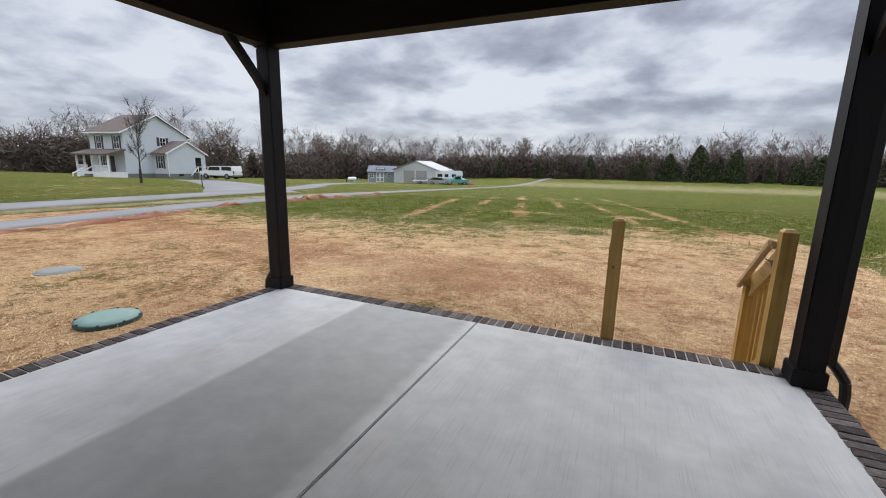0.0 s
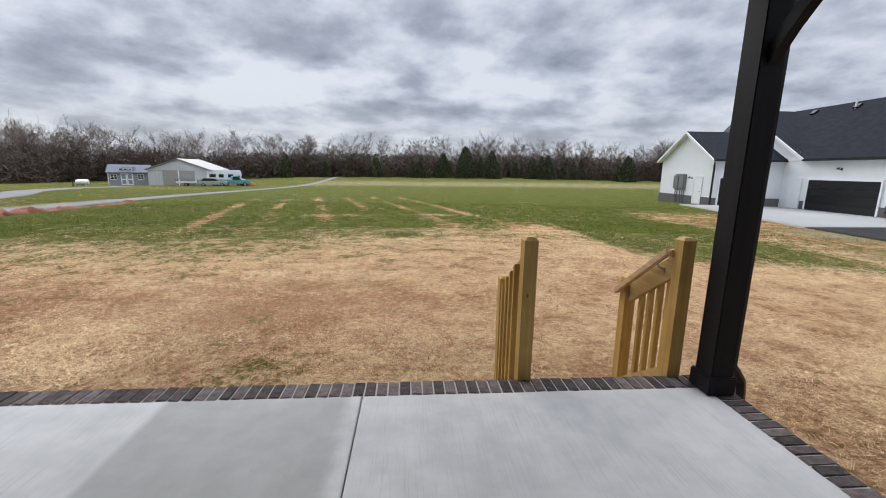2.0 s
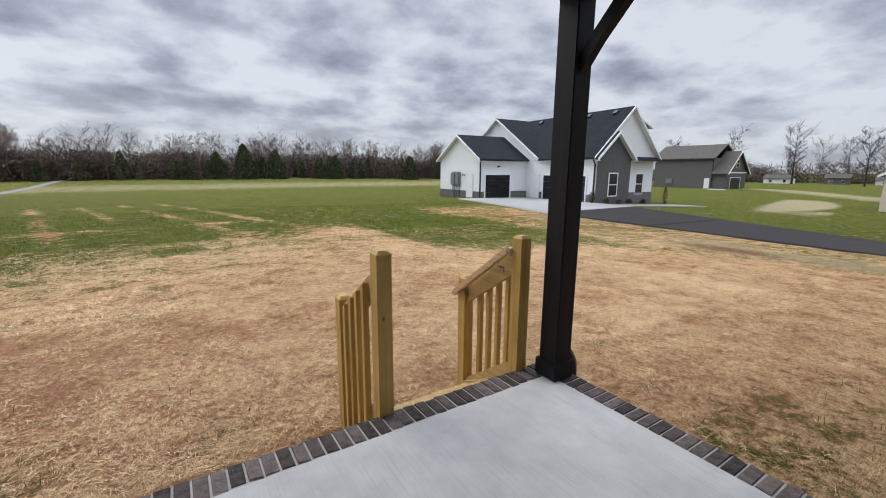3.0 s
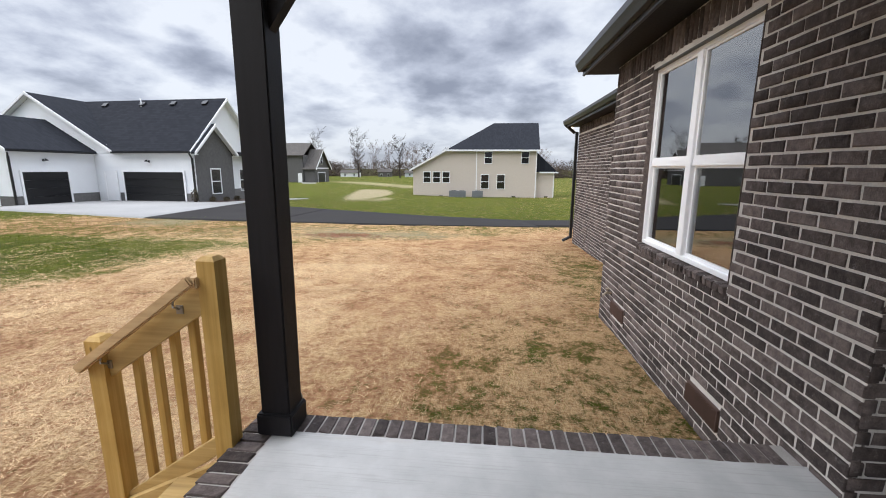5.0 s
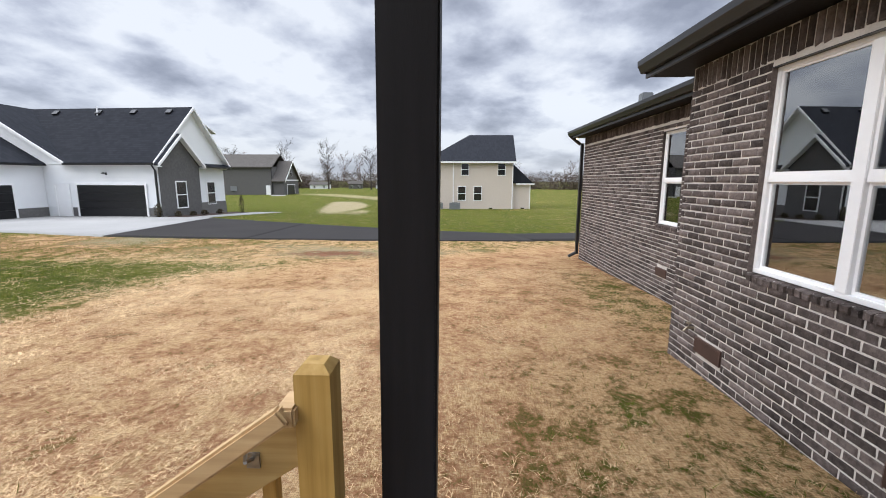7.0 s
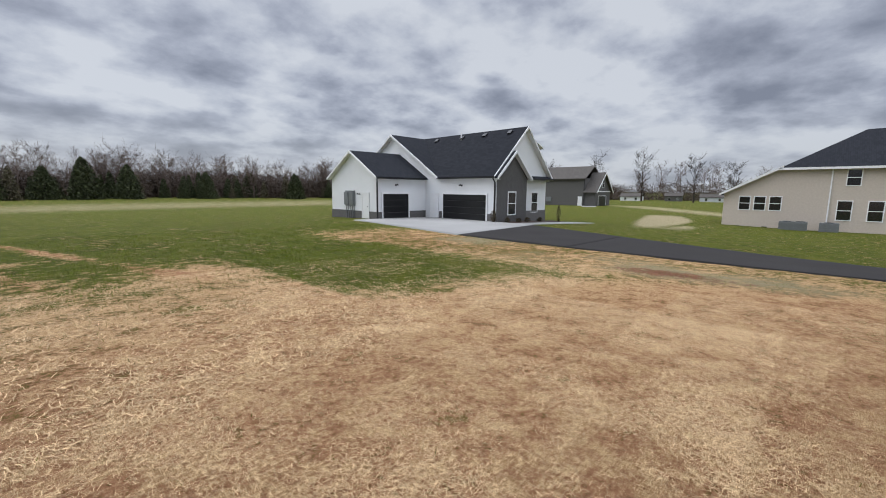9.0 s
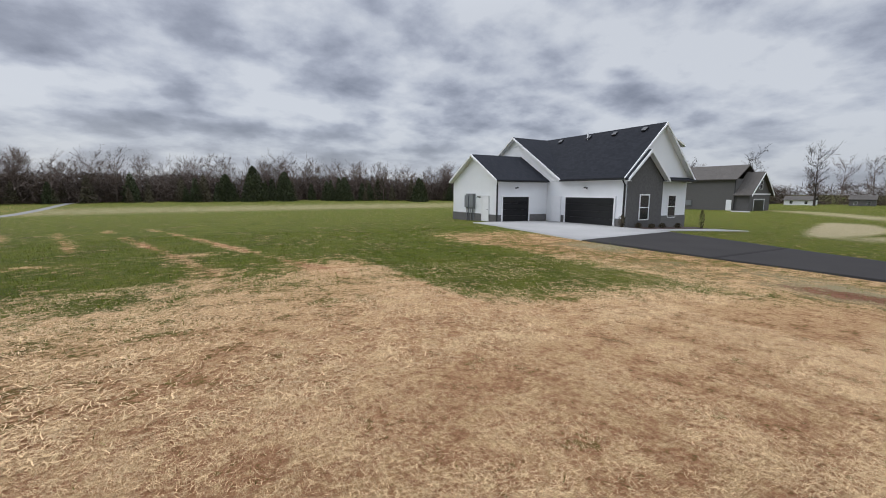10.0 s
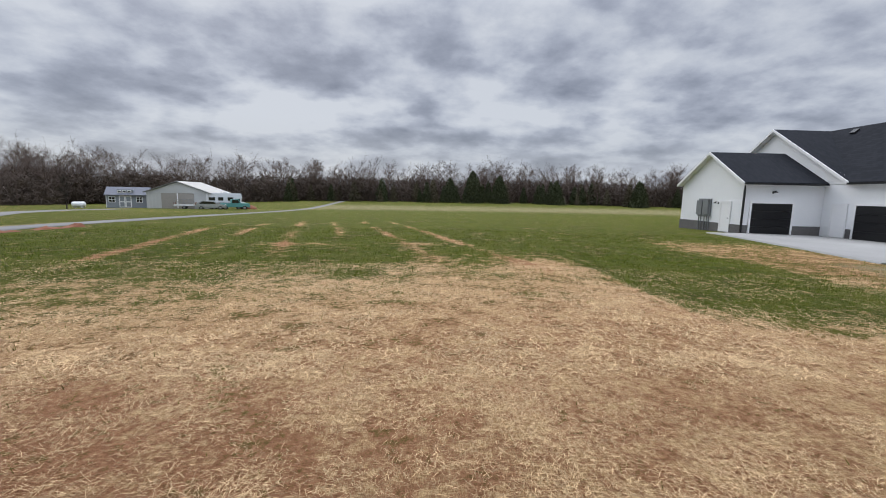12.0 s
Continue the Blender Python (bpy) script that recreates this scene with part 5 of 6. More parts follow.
def leaf_clump(n, r, hgt, seed, size=0.12, cone=False):
    """Small leaf faces scattered through a crown."""
    rng = np.random.default_rng(seed)
    u = rng.random(n)
    z = hgt * (1 - u ** 0.6) if cone else hgt * rng.random(n)
    rad = (r * (1 - z / hgt) ** 0.62 if cone else r * np.sqrt(np.clip(1 - (2 * z / hgt - 1) ** 2, 0.02, 1))) * rng.random(n) ** 0.35
    a = rng.random(n) * 6.28319
    rad = rad * (0.8 + 0.35 * np.sin(3 * a + seed) * rng.random(n))
    c = np.stack([rad * np.cos(a), rad * np.sin(a), z], 1)
    d1, d2 = rng.normal(size=(n, 3)), rng.normal(size=(n, 3))
    d1 /= np.linalg.norm(d1, axis=1)[:, None]
    d2 -= (d1 * d2).sum(1)[:, None] * d1
    d2 /= np.linalg.norm(d2, axis=1)[:, None]
    s = size * (0.6 + 0.8 * rng.random(n))[:, None]
    v = np.stack([c - d1 * s, c + d2 * s * 0.6, c + d1 * s, c - d2 * s * 0.6], 1)
    return v.reshape(-1, 3), np.arange(4 * n).reshape(-1, 4)


for i, (x, y, hh) in enumerate(((25.6, 19.3, 0.9), (26.5, 18.6, 0.35), (27.6, 18.3, 0.3), (28.8, 18.2, 0.35), (30.3, 17.9, 0.35), (32.3, 17.2, 1.4))):
    b = empty("shrub", pose(x, y, float(land(x, y)) + 0.04), "small young shrub in the mulch bed", "shrub", "young shrubs")
    v, f = leaf_clump(260, 0.3 if hh < 1 else 0.25, hh, 40 + i, 0.05)
    crown = raw("crown", v, f, M_SHRUB)
    crown.parent = b
    part("stem", Shape().tube((0, 0, 0), (0, 0, hh * 0.6), 0.02, 0.01, 6), M_BARK, b)


def beige_house():
    h = empty("beige_house", pose(50, 0, -2.2), "beige painted brick two-storey house with dark hip roof", "house")
    W = M_BEIGE
    tall = Shape().box(0, 11, -7.25, 3.6, -0.4, 5.95)
    part("wall", tall, W, h)
    part("wall", Shape().prism([(3.6, -0.4), (7.9, -0.4), (7.9, 3.6), (3.6, 5.95)], -0.02, 11, "x"), W, h)
    part("wall", Shape().box(0.6, 9, -9.5, -7.25, -0.4, 3.35), W, h)
    roof = Shape().add([(-0.4, 3.7, 5.9), (-0.4, -7.55, 5.9), (11.4, -7.55, 5.9), (11.4, 3.7, 5.9), (5.5, -2.1, 9.6), (5.5, -7.9, 9.6)], [(0, 1, 5, 4), (1, 2, 5), (2, 3, 4, 5), (3, 0, 4), (3, 2, 1, 0)])
    part("roof", roof, M_DARKROOF, h)
    roof_slab(h, (-0.4, 3.4, 6.15), (-0.4, 8.3, 3.5), (11.4, 8.3, 3.5), (11.4, 3.4, 6.15), 0.15)
    lowr = Shape().add([(0.2, -7.3, 5.6), (0.2, -9.8, 3.3), (9.4, -9.8, 3.3), (9.4, -7.3, 5.6), (0.2, -7.3, 3.3), (9.4, -7.3, 3.3)], [(0, 1, 2, 3), (0, 4, 1), (3, 2, 5), (4, 5, 2, 1), (0, 3, 5, 4)])
    part("roof", lowr, M_DARKROOF, h)
    part("fascia_board", Shape().box(-0.44, -0.38, -7.55, 3.7, 5.72, 5.92).box(-0.44, -0.38, -9.8, -7.6, 3.16, 3.32), M_WHITETRIM, h)
    rake(h, -0.44, "x", [(3.4, 6.15), (8.3, 3.5)], w=0.22)
    for q in ((-0.08, 0.0, -0.05, 0.05, 0, 5.75), (-0.08, 0.0, -7.25, -7.15, 0, 5.75), (0.52, 0.6, -9.5, -9.4, 0, 3.2)):
        part("downspout", Shape().box(*q), M_WHITETRIM, h, "white downspout")
    for y, z, w, hh in ((6.15, 1.95, 0.85, 1.25), (4.95, 1.95, 0.85, 1.25), (3.75, 1.95, 0.85, 1.25), (-1.42, 4.3, 0.85, 1.35), (-5.85, 4.3, 0.85, 1.35), (-1.05, 1.25, 0.9, 1.65), (-3.0, 1.25, 0.9, 1.65)):
        flat_window(h, pose(0, y, z, 0, 0, 90), w, hh)
    for y in (6.6, 4.4, 2.2, -0.6, -4.6, -8.6):
        vx = 0.55 if y < -7.3 else -0.05
        part("foundation_vent", Shape().box(vx, vx + 0.06, y - 0.22, y + 0.22, 0.12, 0.34), M_WINDARK, h)
    return h


beige_house()
for y, w in ((2.7, 1.1), (1.7, 0.95), (-0.2, 1.3)):
    u = empty("air_conditioner", pose(48.9, y, -2.2), "grey outdoor air-conditioning unit beside the beige house", "air conditioner", "outdoor units")
    part("case", Shape().box(-0.4, 0.4, -w / 2, w / 2, 0.0, 1.0), M_ELEC, u, bevel=0.03)
    for i in range(6):
        part("grille", Shape().box(-0.42, -0.4, -w / 2 + 0.05, w / 2 - 0.05, 0.12 + 0.14 * i, 0.17 + 0.14 * i), M_ELEC, u)
    part("fan_guard", Shape().lathe([(0.32, 1.0), (0.34, 1.04), (0.1, 1.05)], 16), M_BLACKMETAL, u)


def grey_house():
    h = empty("grey_house", pose(92, 36.8, -1.95), "grey brick house with brown-grey roof and one dark garage door", "house")
    part("wall", Shape().box(0, 9, 4.0, 16.5, -0.5, 6.4), M_GREYSTONE, h)
    part("gable", Shape().prism([(0.15, -0.5), (9, -0.5), (9, 3.4), (4.6, 7.5), (0.15, 3.4)], 1.5, 4.1, "y"), M_GREYSTONE, h)
    roof_slab(h, (4.5, 3.7, 9.3), (4.5, 17, 9.3), (-0.5, 17, 6.3), (-0.5, 3.7, 6.3), 0.2, M_GREYROOF)
    roof_slab(h, (4.5, 17, 9.3), (4.5, 3.7, 9.3), (9.5, 3.7, 6.3), (9.5, 17, 6.3), 0.2, M_GREYROOF)
    roof_slab(h, (4.6, 0.9, 7.8), (4.6, 4.2, 7.8), (-0.4, 4.2, 3.2), (-0.4, 0.9, 3.2), 0.18, M_GREYROOF)
    roof_slab(h, (4.6, 4.2, 7.8), (4.6, 0.9, 7.8), (9.6, 0.9, 3.2), (9.6, 4.2, 3.2), 0.18, M_GREYROOF)
    rake(h, 0.84, "y", [(-0.4, 3.2), (4.6, 7.8), (9.6, 3.2)], w=0.3)
    flat_window(h, pose(4.6, 1.5, 4.4, 0, 0, 180), 1.2, 1.6)
    part("band", Shape().box(0.1, 9.05, 1.38, 1.5, 3.25, 3.5), M_WHITETRIM, h)
    garage_door(h, pose(4.2, 1.48, 0.0, 0, 0, 180), 4.4, 2.3)
    part("downspout", Shape().box(-0.1, 0.0, 4.02, 4.14, 0, 6.2), M_BLACKMETAL, h, "black downspout")
    part("side_door", Shape().box(-0.06, 0.0, 4.5, 5.5, 0, 2.2), M_WHITETRIM, h, "white side door")
    part("meter_box", Shape().box(-0.15, 0, 12.2, 13.6, 0.9, 2.0), M_ELEC, h)
    return h


grey_house()
tagged(part("pavement", Shape().prism([(91, 37.5), (91, 41), (74, 33), (72, 30)], -2.1, -1.84, "z"), M_APRON), "pale concrete drive of the grey house", "pavement", kind="structure")


def pale_house():
    """Two-storey farmhouse: local x along its gable end, local y along the ridge."""
    h = empty("farmhouse", pose(-66.9, 33.0, -1.02, 0, 0, 98.0) @ Matrix.Diagonal((1.09, 0.72, 1.08, 1.0)), "pale grey two-storey farmhouse with porch and brown roof", "house")
    W, E = M_PALESIDING, 5.75
    part("wall", Shape().box(0, 9.6, 0, 9.0, 0.0, E), W, h)
    part("gable", Shape().prism([(0, E), (9.6, E), (4.8, 8.25)], 0, 9.0, "y"), W, h)
    part("foundation", Shape().box(-0.02, 9.62, -0.02, 9.02, -0.8, 0.35), M_LIDGREY, h)
    roof_slab(h, (4.8, -0.4, 8.45), (4.8, 9.4, 8.45), (-0.5, 9.4, 5.7), (-0.5, -0.4, 5.7), 0.18, M_TANROOF)
    roof_slab(h, (4.8, 9.4, 8.45), (4.8, -0.4, 8.45), (10.1, -0.4, 5.7), (10.1, 9.4, 5.7), 0.18, M_TANROOF)
    rake(h, -0.45, "y", [(-0.5, 5.7), (4.8, 8.45), (10.1, 5.7)])
    part("gutter", Shape().box(-0.6, -0.48, -0.4, 9.4, 5.5, 5.66), M_WHITETRIM, h)
    # lower wing
    part("wall", Shape().box(3.9, 10.2, -3.9, 0, 0.0, 3.2), W, h)
    part("gable", Shape().prism([(3.9, 3.2), (10.2, 3.2), (7.05, 4.8)], -3.9, 0.0, "y"), W, h)
    part("foundation", Shape().box(3.88, 10.22, -3.92, 0.0, -0.8, 0.35), M_LIDGREY, h)
    roof_slab(h, (7.05, -4.2, 4.98), (7.05, 0, 4.98), (3.5, 0, 3.15), (3.5, -4.2, 3.15), 0.16, M_TANROOF)
    roof_slab(h, (7.05, 0, 4.98), (7.05, -4.2, 4.98), (10.6, -4.2, 3.15), (10.6, 0, 3.15), 0.16, M_TANROOF)
    rake(h, -4.26, "y", [(3.5, 3.15), (7.05, 4.98), (10.6, 3.15)])
    part("downspout", Shape().box(3.84, 3.94, -4.0, -3.9, 0, 3.1), M_WHITETRIM, h, "white corner downspout")
    d = part("side_door", Shape().box(-0.5, 0.5, 0, 0.05, 0.6, 2.7), M_WINDARK, h, "dark side door")
    d.matrix_basis = pose(8.9, -3.9, 0, 0, 0, 180)
    # front porch
    part("porch_floor", Shape().box(-2.3, 0, -0.2, 8.5, -0.5, 0.55), M_WHITETRIM, h)
    roof_slab(h, (0, -0.5, 3.55), (0, 8.9, 3.55), (-2.7, 8.9, 2.85), (-2.7, -0.5, 2.85), 0.2, M_TANROOF, "porch_roof")
    for i in range(5):
        part("porch_column", Shape().box(-2.25, -2.05, 0.0 + 2.05 * i, 0.2 + 2.05 * i, 0.5, 2.8), M_WHITETRIM, h)
    for y0, y1 in ((0.2, 3.9), (5.6, 8.4)):
        part("porch_rail", Shape().box(-2.2, -2.1, y0, y1, 1.35, 1.45).box(-2.2, -2.1, y0, y1, 0.62, 0.7), M_WHITETRIM, h)
        for i in range(int((y1 - y0) / 0.16)):
            part("baluster", Shape().box(-2.17, -2.13, y0 + 0.16 * i, y0 + 0.16 * i + 0.04, 0.7, 1.35), M_WHITETRIM, h)
    for y in (4.0, 5.5):
        part("step_rail", Shape().prism([(-2.2, 1.4), (-4.0, 0.4), (-4.0, 0.25), (-2.2, 1.25)], y, y + 0.1, "y").box(-4.05, -3.93, y, y + 0.1, -0.5, 0.5), M_WHITETRIM, h)
    part("porch_stairs", Shape().box(-2.7, -2.3, 4.1, 5.5, -0.5, 0.3).box(-3.2, -2.7, 4.1, 5.5, -0.5, 0.05).box(-3.7, -3.2, 4.1, 5.5, -0.5, -0.2), M_LIDGREY, h)
    # side steps
    part("side_steps", Shape().box(7.9, 9.9, -5.3, -3.9, -0.5, 0.5), M_LIDGREY, h)
    part("step_rail", Shape().box(7.9, 8.0, -5.3, -3.9, 1.3, 1.4).box(7.9, 8.0, -5.3, -5.2, 0.4, 1.4).box(7.9, 9.9, -5.3, -5.2, 1.3, 1.4).prism([(7.95, 1.4), (6.7, 0.2), (6.7, 0.05), (7.95, 1.25)], -5.3, -5.2, "y"), M_WHITETRIM, h)
    # windows with shutters
    def shuttered(m, w, hh, cols=2):
        win = flat_window(h, m, w, hh, 1, cols=cols)
        for sd in (-1, 1):
            part("shutter", Shape().box(sd * (w / 2 + 0.28) - 0.2, sd * (w / 2 + 0.28) + 0.2, 0.0, 0.04, -0.05, hh + 0.05), M_SHUTTER, win)
    for y in (1.7, 6.4):
        shuttered(pose(0, y, 3.6, 0, 0, 90), 1.3, 1.6)
    shuttered(pose(0, 6.0, 1.0, 0, 0, 90), 1.4, 1.6)
    part("front_door", Shape().box(-0.06, 0, 2.8, 3.9, 0.55, 2.6), M_SHUTTER, h)
    shuttered(pose(5.6, 0, 4.2, 0, 0, 180), 0.8, 1.1)
    shuttered(pose(3.9, -2.0, 1.1, 0, 0, 90), 1.3, 1.7)
    part("lattice", Shape().box(5.5, 6.2, -3.95, -3.9, 0.05, 0.3), M_WINDARK, h)
    return h


pale_house()


def barn():
    """Local x along the front, local y back."""
    h = empty("barn", pose(-48.2, 75.7, -2.72, 0, 0, 5) @ Matrix.Diagonal((1.15, 0.8, 1.06, 1.0)), "white metal barn with taupe sliding doors", "barn")
    W, E = M_BARN, 3.05
    part("wall", Shape().box(0, 8.8, 0, 12, -0.5, E), W, h)
    part("gable", Shape().prism([(0, E), (8.8, E), (4.4, 4.7)], 0, 12, "y"), W, h)
    roof_slab(h, (4.4, -0.3, 4.9), (4.4, 12.3, 4.9), (-0.4, 12.3, 3.05), (-0.4, -0.3, 3.05), 0.1, M_BARNROOF)
    roof_slab(h, (4.4, 12.3, 4.9), (4.4, -0.3, 4.9), (9.2, -0.3, 3.05), (9.2, 12.3, 3.05), 0.1, M_BARNROOF)
    for xa in (2.1, 4.45):
        part("barn_door", Shape().box(xa, xa + 2.25, -0.08, -0.01, 0, 2.9), M_BARNDOOR, h, "taupe sliding barn door")
    part("door_track", Shape().box(0.2, 8.6, -0.12, -0.01, 2.92, 3.06), M_BARN, h)
    part("door_stop", Shape().box(4.30, 4.42, -0.12, -0.02, 0, 2.9), M_WHITETRIM, h)
    ribs, side_ribs = Shape(), Shape()
    for i in range(18):
        x = 0.3 + 8.3 * i / 17
        if x < 2.0 or x > 6.8:
            ribs.box(x - 0.02, x + 0.02, -0.03, 0, 0, E)
    for i in range(22):
        side_ribs.box(8.8, 8.83, 0.3 + i * 0.53, 0.34 + i * 0.53, 0, E)
    tagged(part("wall_ribs", ribs, M_BARN, h), kind="stuff")
    tagged(part("wall_ribs", side_ribs, M_BARN, h), kind="stuff")
    return h


barn()


def shed():
    h = empty("garden_shed", pose(-54.6, 75.2, -2.3, 0, 0, 22), "grey board garden shed with white double doors", "shed")
    part("wall", Shape().box(0, 6.0, 0, 3.6, -0.5, 2.3), M_SHED, h)
    part("gable", Shape().prism([(0, 2.3), (3.6, 2.3), (1.8, 3.4)], 0, 6.0, "x"), M_SHED, h)
    roof_slab(h, (-0.2, 1.8, 3.55), (6.2, 1.8, 3.55), (6.2, -0.3, 2.2), (-0.2, -0.3, 2.2), 0.12, M_SHEDROOF)
    roof_slab(h, (6.2, 1.8, 3.55), (-0.2, 1.8, 3.55), (-0.2, 3.9, 2.2), (6.2, 3.9, 2.2), 0.12, M_SHEDROOF)
    part("dormer", Shape().box(1.6, 3.9, 0.2, 1.6, 2.3, 3.1), M_SHED, h)
    for xa in (1.9, 2.6, 3.3):
        flat_window(h, pose(xa, 0.2, 2.62, 0, 0, 180), 0.42, 0.26, 0)
    for xa in (1.85, 2.75):
        d = part("door_leaf", Shape().box(xa, xa + 0.85, -0.06, 0, 0, 2.05), M_WHITETRIM, h, "white framed shed door")
        part("door_panel", Shape().box(xa + 0.12, xa + 0.72, -0.075, -0.06, 0.15, 0.9).box(xa + 0.12, xa + 0.72, -0.075, -0.06, 1.05, 1.9), M_SHED, d)
    for xa in (0.85, 4.75):
        flat_window(h, pose(xa, 0, 0.95, 0, 0, 180), 0.8, 0.85, 1, cols=2)
    for xa in (0.0, 5.9):
        part("corner_board", Shape().box(xa, xa + 0.1, -0.03, 0.0, 0, 2.3), M_WHITETRIM, h)
    return h


shed()


# ---------- vehicles ----------
def vehicle(name, m, length, width, profile, cabin, paint, label, category, wheels, wr=0.36):
    """A car: body drawn from its side outline, glasshouse, wheels, lamps. Local x forwards."""
    c = empty(name, m, label, category)
    body = Shape().prism(profile, -width / 2, width / 2, "y")
    part("body", body, paint, c, bevel=0.05)
    if cabin:
        part("glass", Shape().prism(cabin, -width / 2 - 0.012, width / 2 + 0.012, "y"), M_WINDARK, c)
    for wx in wheels:
        for sd in (-1, 1):
            w = part("wheel", Shape().tube((wx, sd * (width / 2 - 0.2), wr), (wx, sd * (width / 2 + 0.01), wr), wr, wr, 20), M_TYRE, c)
            part("rim", Shape().tube((wx, sd * (width / 2), wr), (wx, sd * (width / 2 + 0.03), wr), wr * 0.62, wr * 0.5, 14), M_RIM, w)
    for sd in (-1, 1):
        part("headlight", Shape().box(length / 2 - 0.12, length / 2 + 0.02, sd * (width / 2 - 0.25) - 0.15, sd * (width / 2 - 0.25) + 0.15, 0.75, 0.95), M_WHITETRIM, c)
        part("tail_light", Shape().box(-length / 2 - 0.02, -length / 2 + 0.1, sd * (width / 2 - 0.12) - 0.09, sd * (width / 2 - 0.12) + 0.09, 0.85, 1.2), M_REDDIRT, c)
    for sx in (-1, 1):
        part("bumper", Shape().box(sx * length / 2 - 0.07, sx * length / 2 + 0.07, -width / 2, width / 2, 0.42, 0.62), M_RIM, c)
    return c


TRUCK = [(-2.9, 0.5), (2.85, 0.5), (2.9, 1.1), (1.75, 1.22), (1.15, 1.85), (-2.75, 1.9), (-2.9, 1.15)]
TRUCK_GLASS = [(1.5, 1.25), (1.05, 1.76), (-0.65, 1.80), (-0.65, 1.25)]
suv = vehicle("pickup_truck", pose(-56.2, 39.8, -1.15, 0, 0, 190), 5.8, 1.95, TRUCK, TRUCK_GLASS, M_CARWHITE, "white crew-cab pickup with a canopy on the gravel", "truck", (-1.75, 1.85), 0.4)
part("canopy_window", Shape().prism([(-0.95, 1.25), (-0.95, 1.78), (-2.55, 1.8), (-2.6, 1.25)], -0.99, 0.99, "y"), M_WINDARK, suv)
vehicle("saloon_car", pose(-36.6, 74.2, -2.3, 0, 0, 20), 4.6, 1.8, [(-2.3, 0.35), (2.3, 0.35), (2.3, 0.85), (1.2, 0.98), (0.5, 1.45), (-1.3, 1.5), (-2.2, 1.0)], [(0.95, 1.0), (0.42, 1.38), (-1.2, 1.42), (-1.75, 1.0)], M_CARSILVER, "silver estate car before the barn", "car", (-1.4, 1.45), 0.33)
vehicle("old_truck", pose(-33.6, 76.2, -2.35, 0, 0, 30), 4.8, 1.85, [(-2.4, 0.5), (2.4, 0.5), (2.4, 1.15), (1.0, 1.2), (0.6, 1.85), (-0.5, 1.85), (-0.6, 1.2), (-2.4, 1.15)], [(0.85, 1.22), (0.5, 1.75), (-0.42, 1.75), (-0.45, 1.22)], M_CARTEAL, "teal old pickup truck beside the barn", "truck", (-1.5, 1.5), 0.38)
camper = vehicle("camper_van", pose(-36.0, 78.6, -2.45, 0, 0, 20), 6.2, 2.3, [(-3.1, 0.5), (3.1, 0.5), (3.1, 1.3), (2.4, 1.5), (2.6, 2.2), (2.4, 2.95), (-3.1, 3.0)], [(2.3, 1.5), (2.3, 2.0), (1.5, 2.0), (1.5, 1.5)], M_CARWHITE, "white camper van parked by the barn", "camper", (-1.9, 2.0), 0.38)
for sd in (-1, 1):
    for xa, xb in ((-2.7, -1.7), (-1.2, -0.4), (0.3, 1.2)):
        part("side_window", Shape().box(xa, xb, sd * 1.155 - 0.015, sd * 1.155 + 0.015, 1.65, 2.25), M_WINDARK, camper)
    part("stripe", Shape().box(-3.0, 2.3, sd * 1.155 - 0.012, sd * 1.155 + 0.012, 1.15, 1.32), M_RIM, camper, "grey side stripe")
part("roof_unit", Shape().box(-0.6, 0.3, -0.35, 0.35, 2.97, 3.25), M_WHITETRIM, camper, bevel=0.05)
trl = vehicle("utility_trailer", pose(-41.2, 74.6, -2.3, 0, 0, 20), 3.0, 1.8, [(-1.5, 0.55), (1.5, 0.55), (1.5, 0.8), (-1.5, 0.8)], None, M_CARWHITE, "small white stake trailer in front of the barn", "trailer", (0.0,), 0.3)
for i in range(5):
    part("stake", Shape().box(-1.45 + 0.7 * i, -1.38 + 0.7 * i, -0.92, -0.86, 0.8, 1.7), M_RIM, trl)
for z in (1.05, 1.3, 1.6):
    part("side_bar", Shape().box(-1.45, 1.45, -0.9, -0.86, z, z + 0.08), M_RIM, trl)
heap = Shape().lathe([(1.8, -0.2), (1.4, 0.35), (0.8, 0.7), (0.1, 0.8)], 14)
hp = part("scrap_heap", heap, M_REDDIRT, smooth=True)
hp.matrix_basis = pose(-32.6, 79.5, -2.35)
tagged(hp, "brown heap of earth and scrap by the track", "heap")
tank = part("propane_tank", Shape().lathe([(0.05, -0.95), (0.4, -0.8), (0.45, -0.6), (0.45, 0.6), (0.4, 0.8), (0.05, 0.95)], 16, pose(0, 0, 0.62, 0, 90, 20)).box(-0.6, -0.5, -0.3, 0.3, 0, 0.4).box(0.5, 0.6, -0.3, 0.3, 0, 0.4), M_CARWHITE, smooth=False)
tank.matrix_basis = pose(-55.5, 70.6, float(land(-55.5, 70.6)) - 0.05)
tagged(tank, "white propane tank lying on the lawn", "tank")

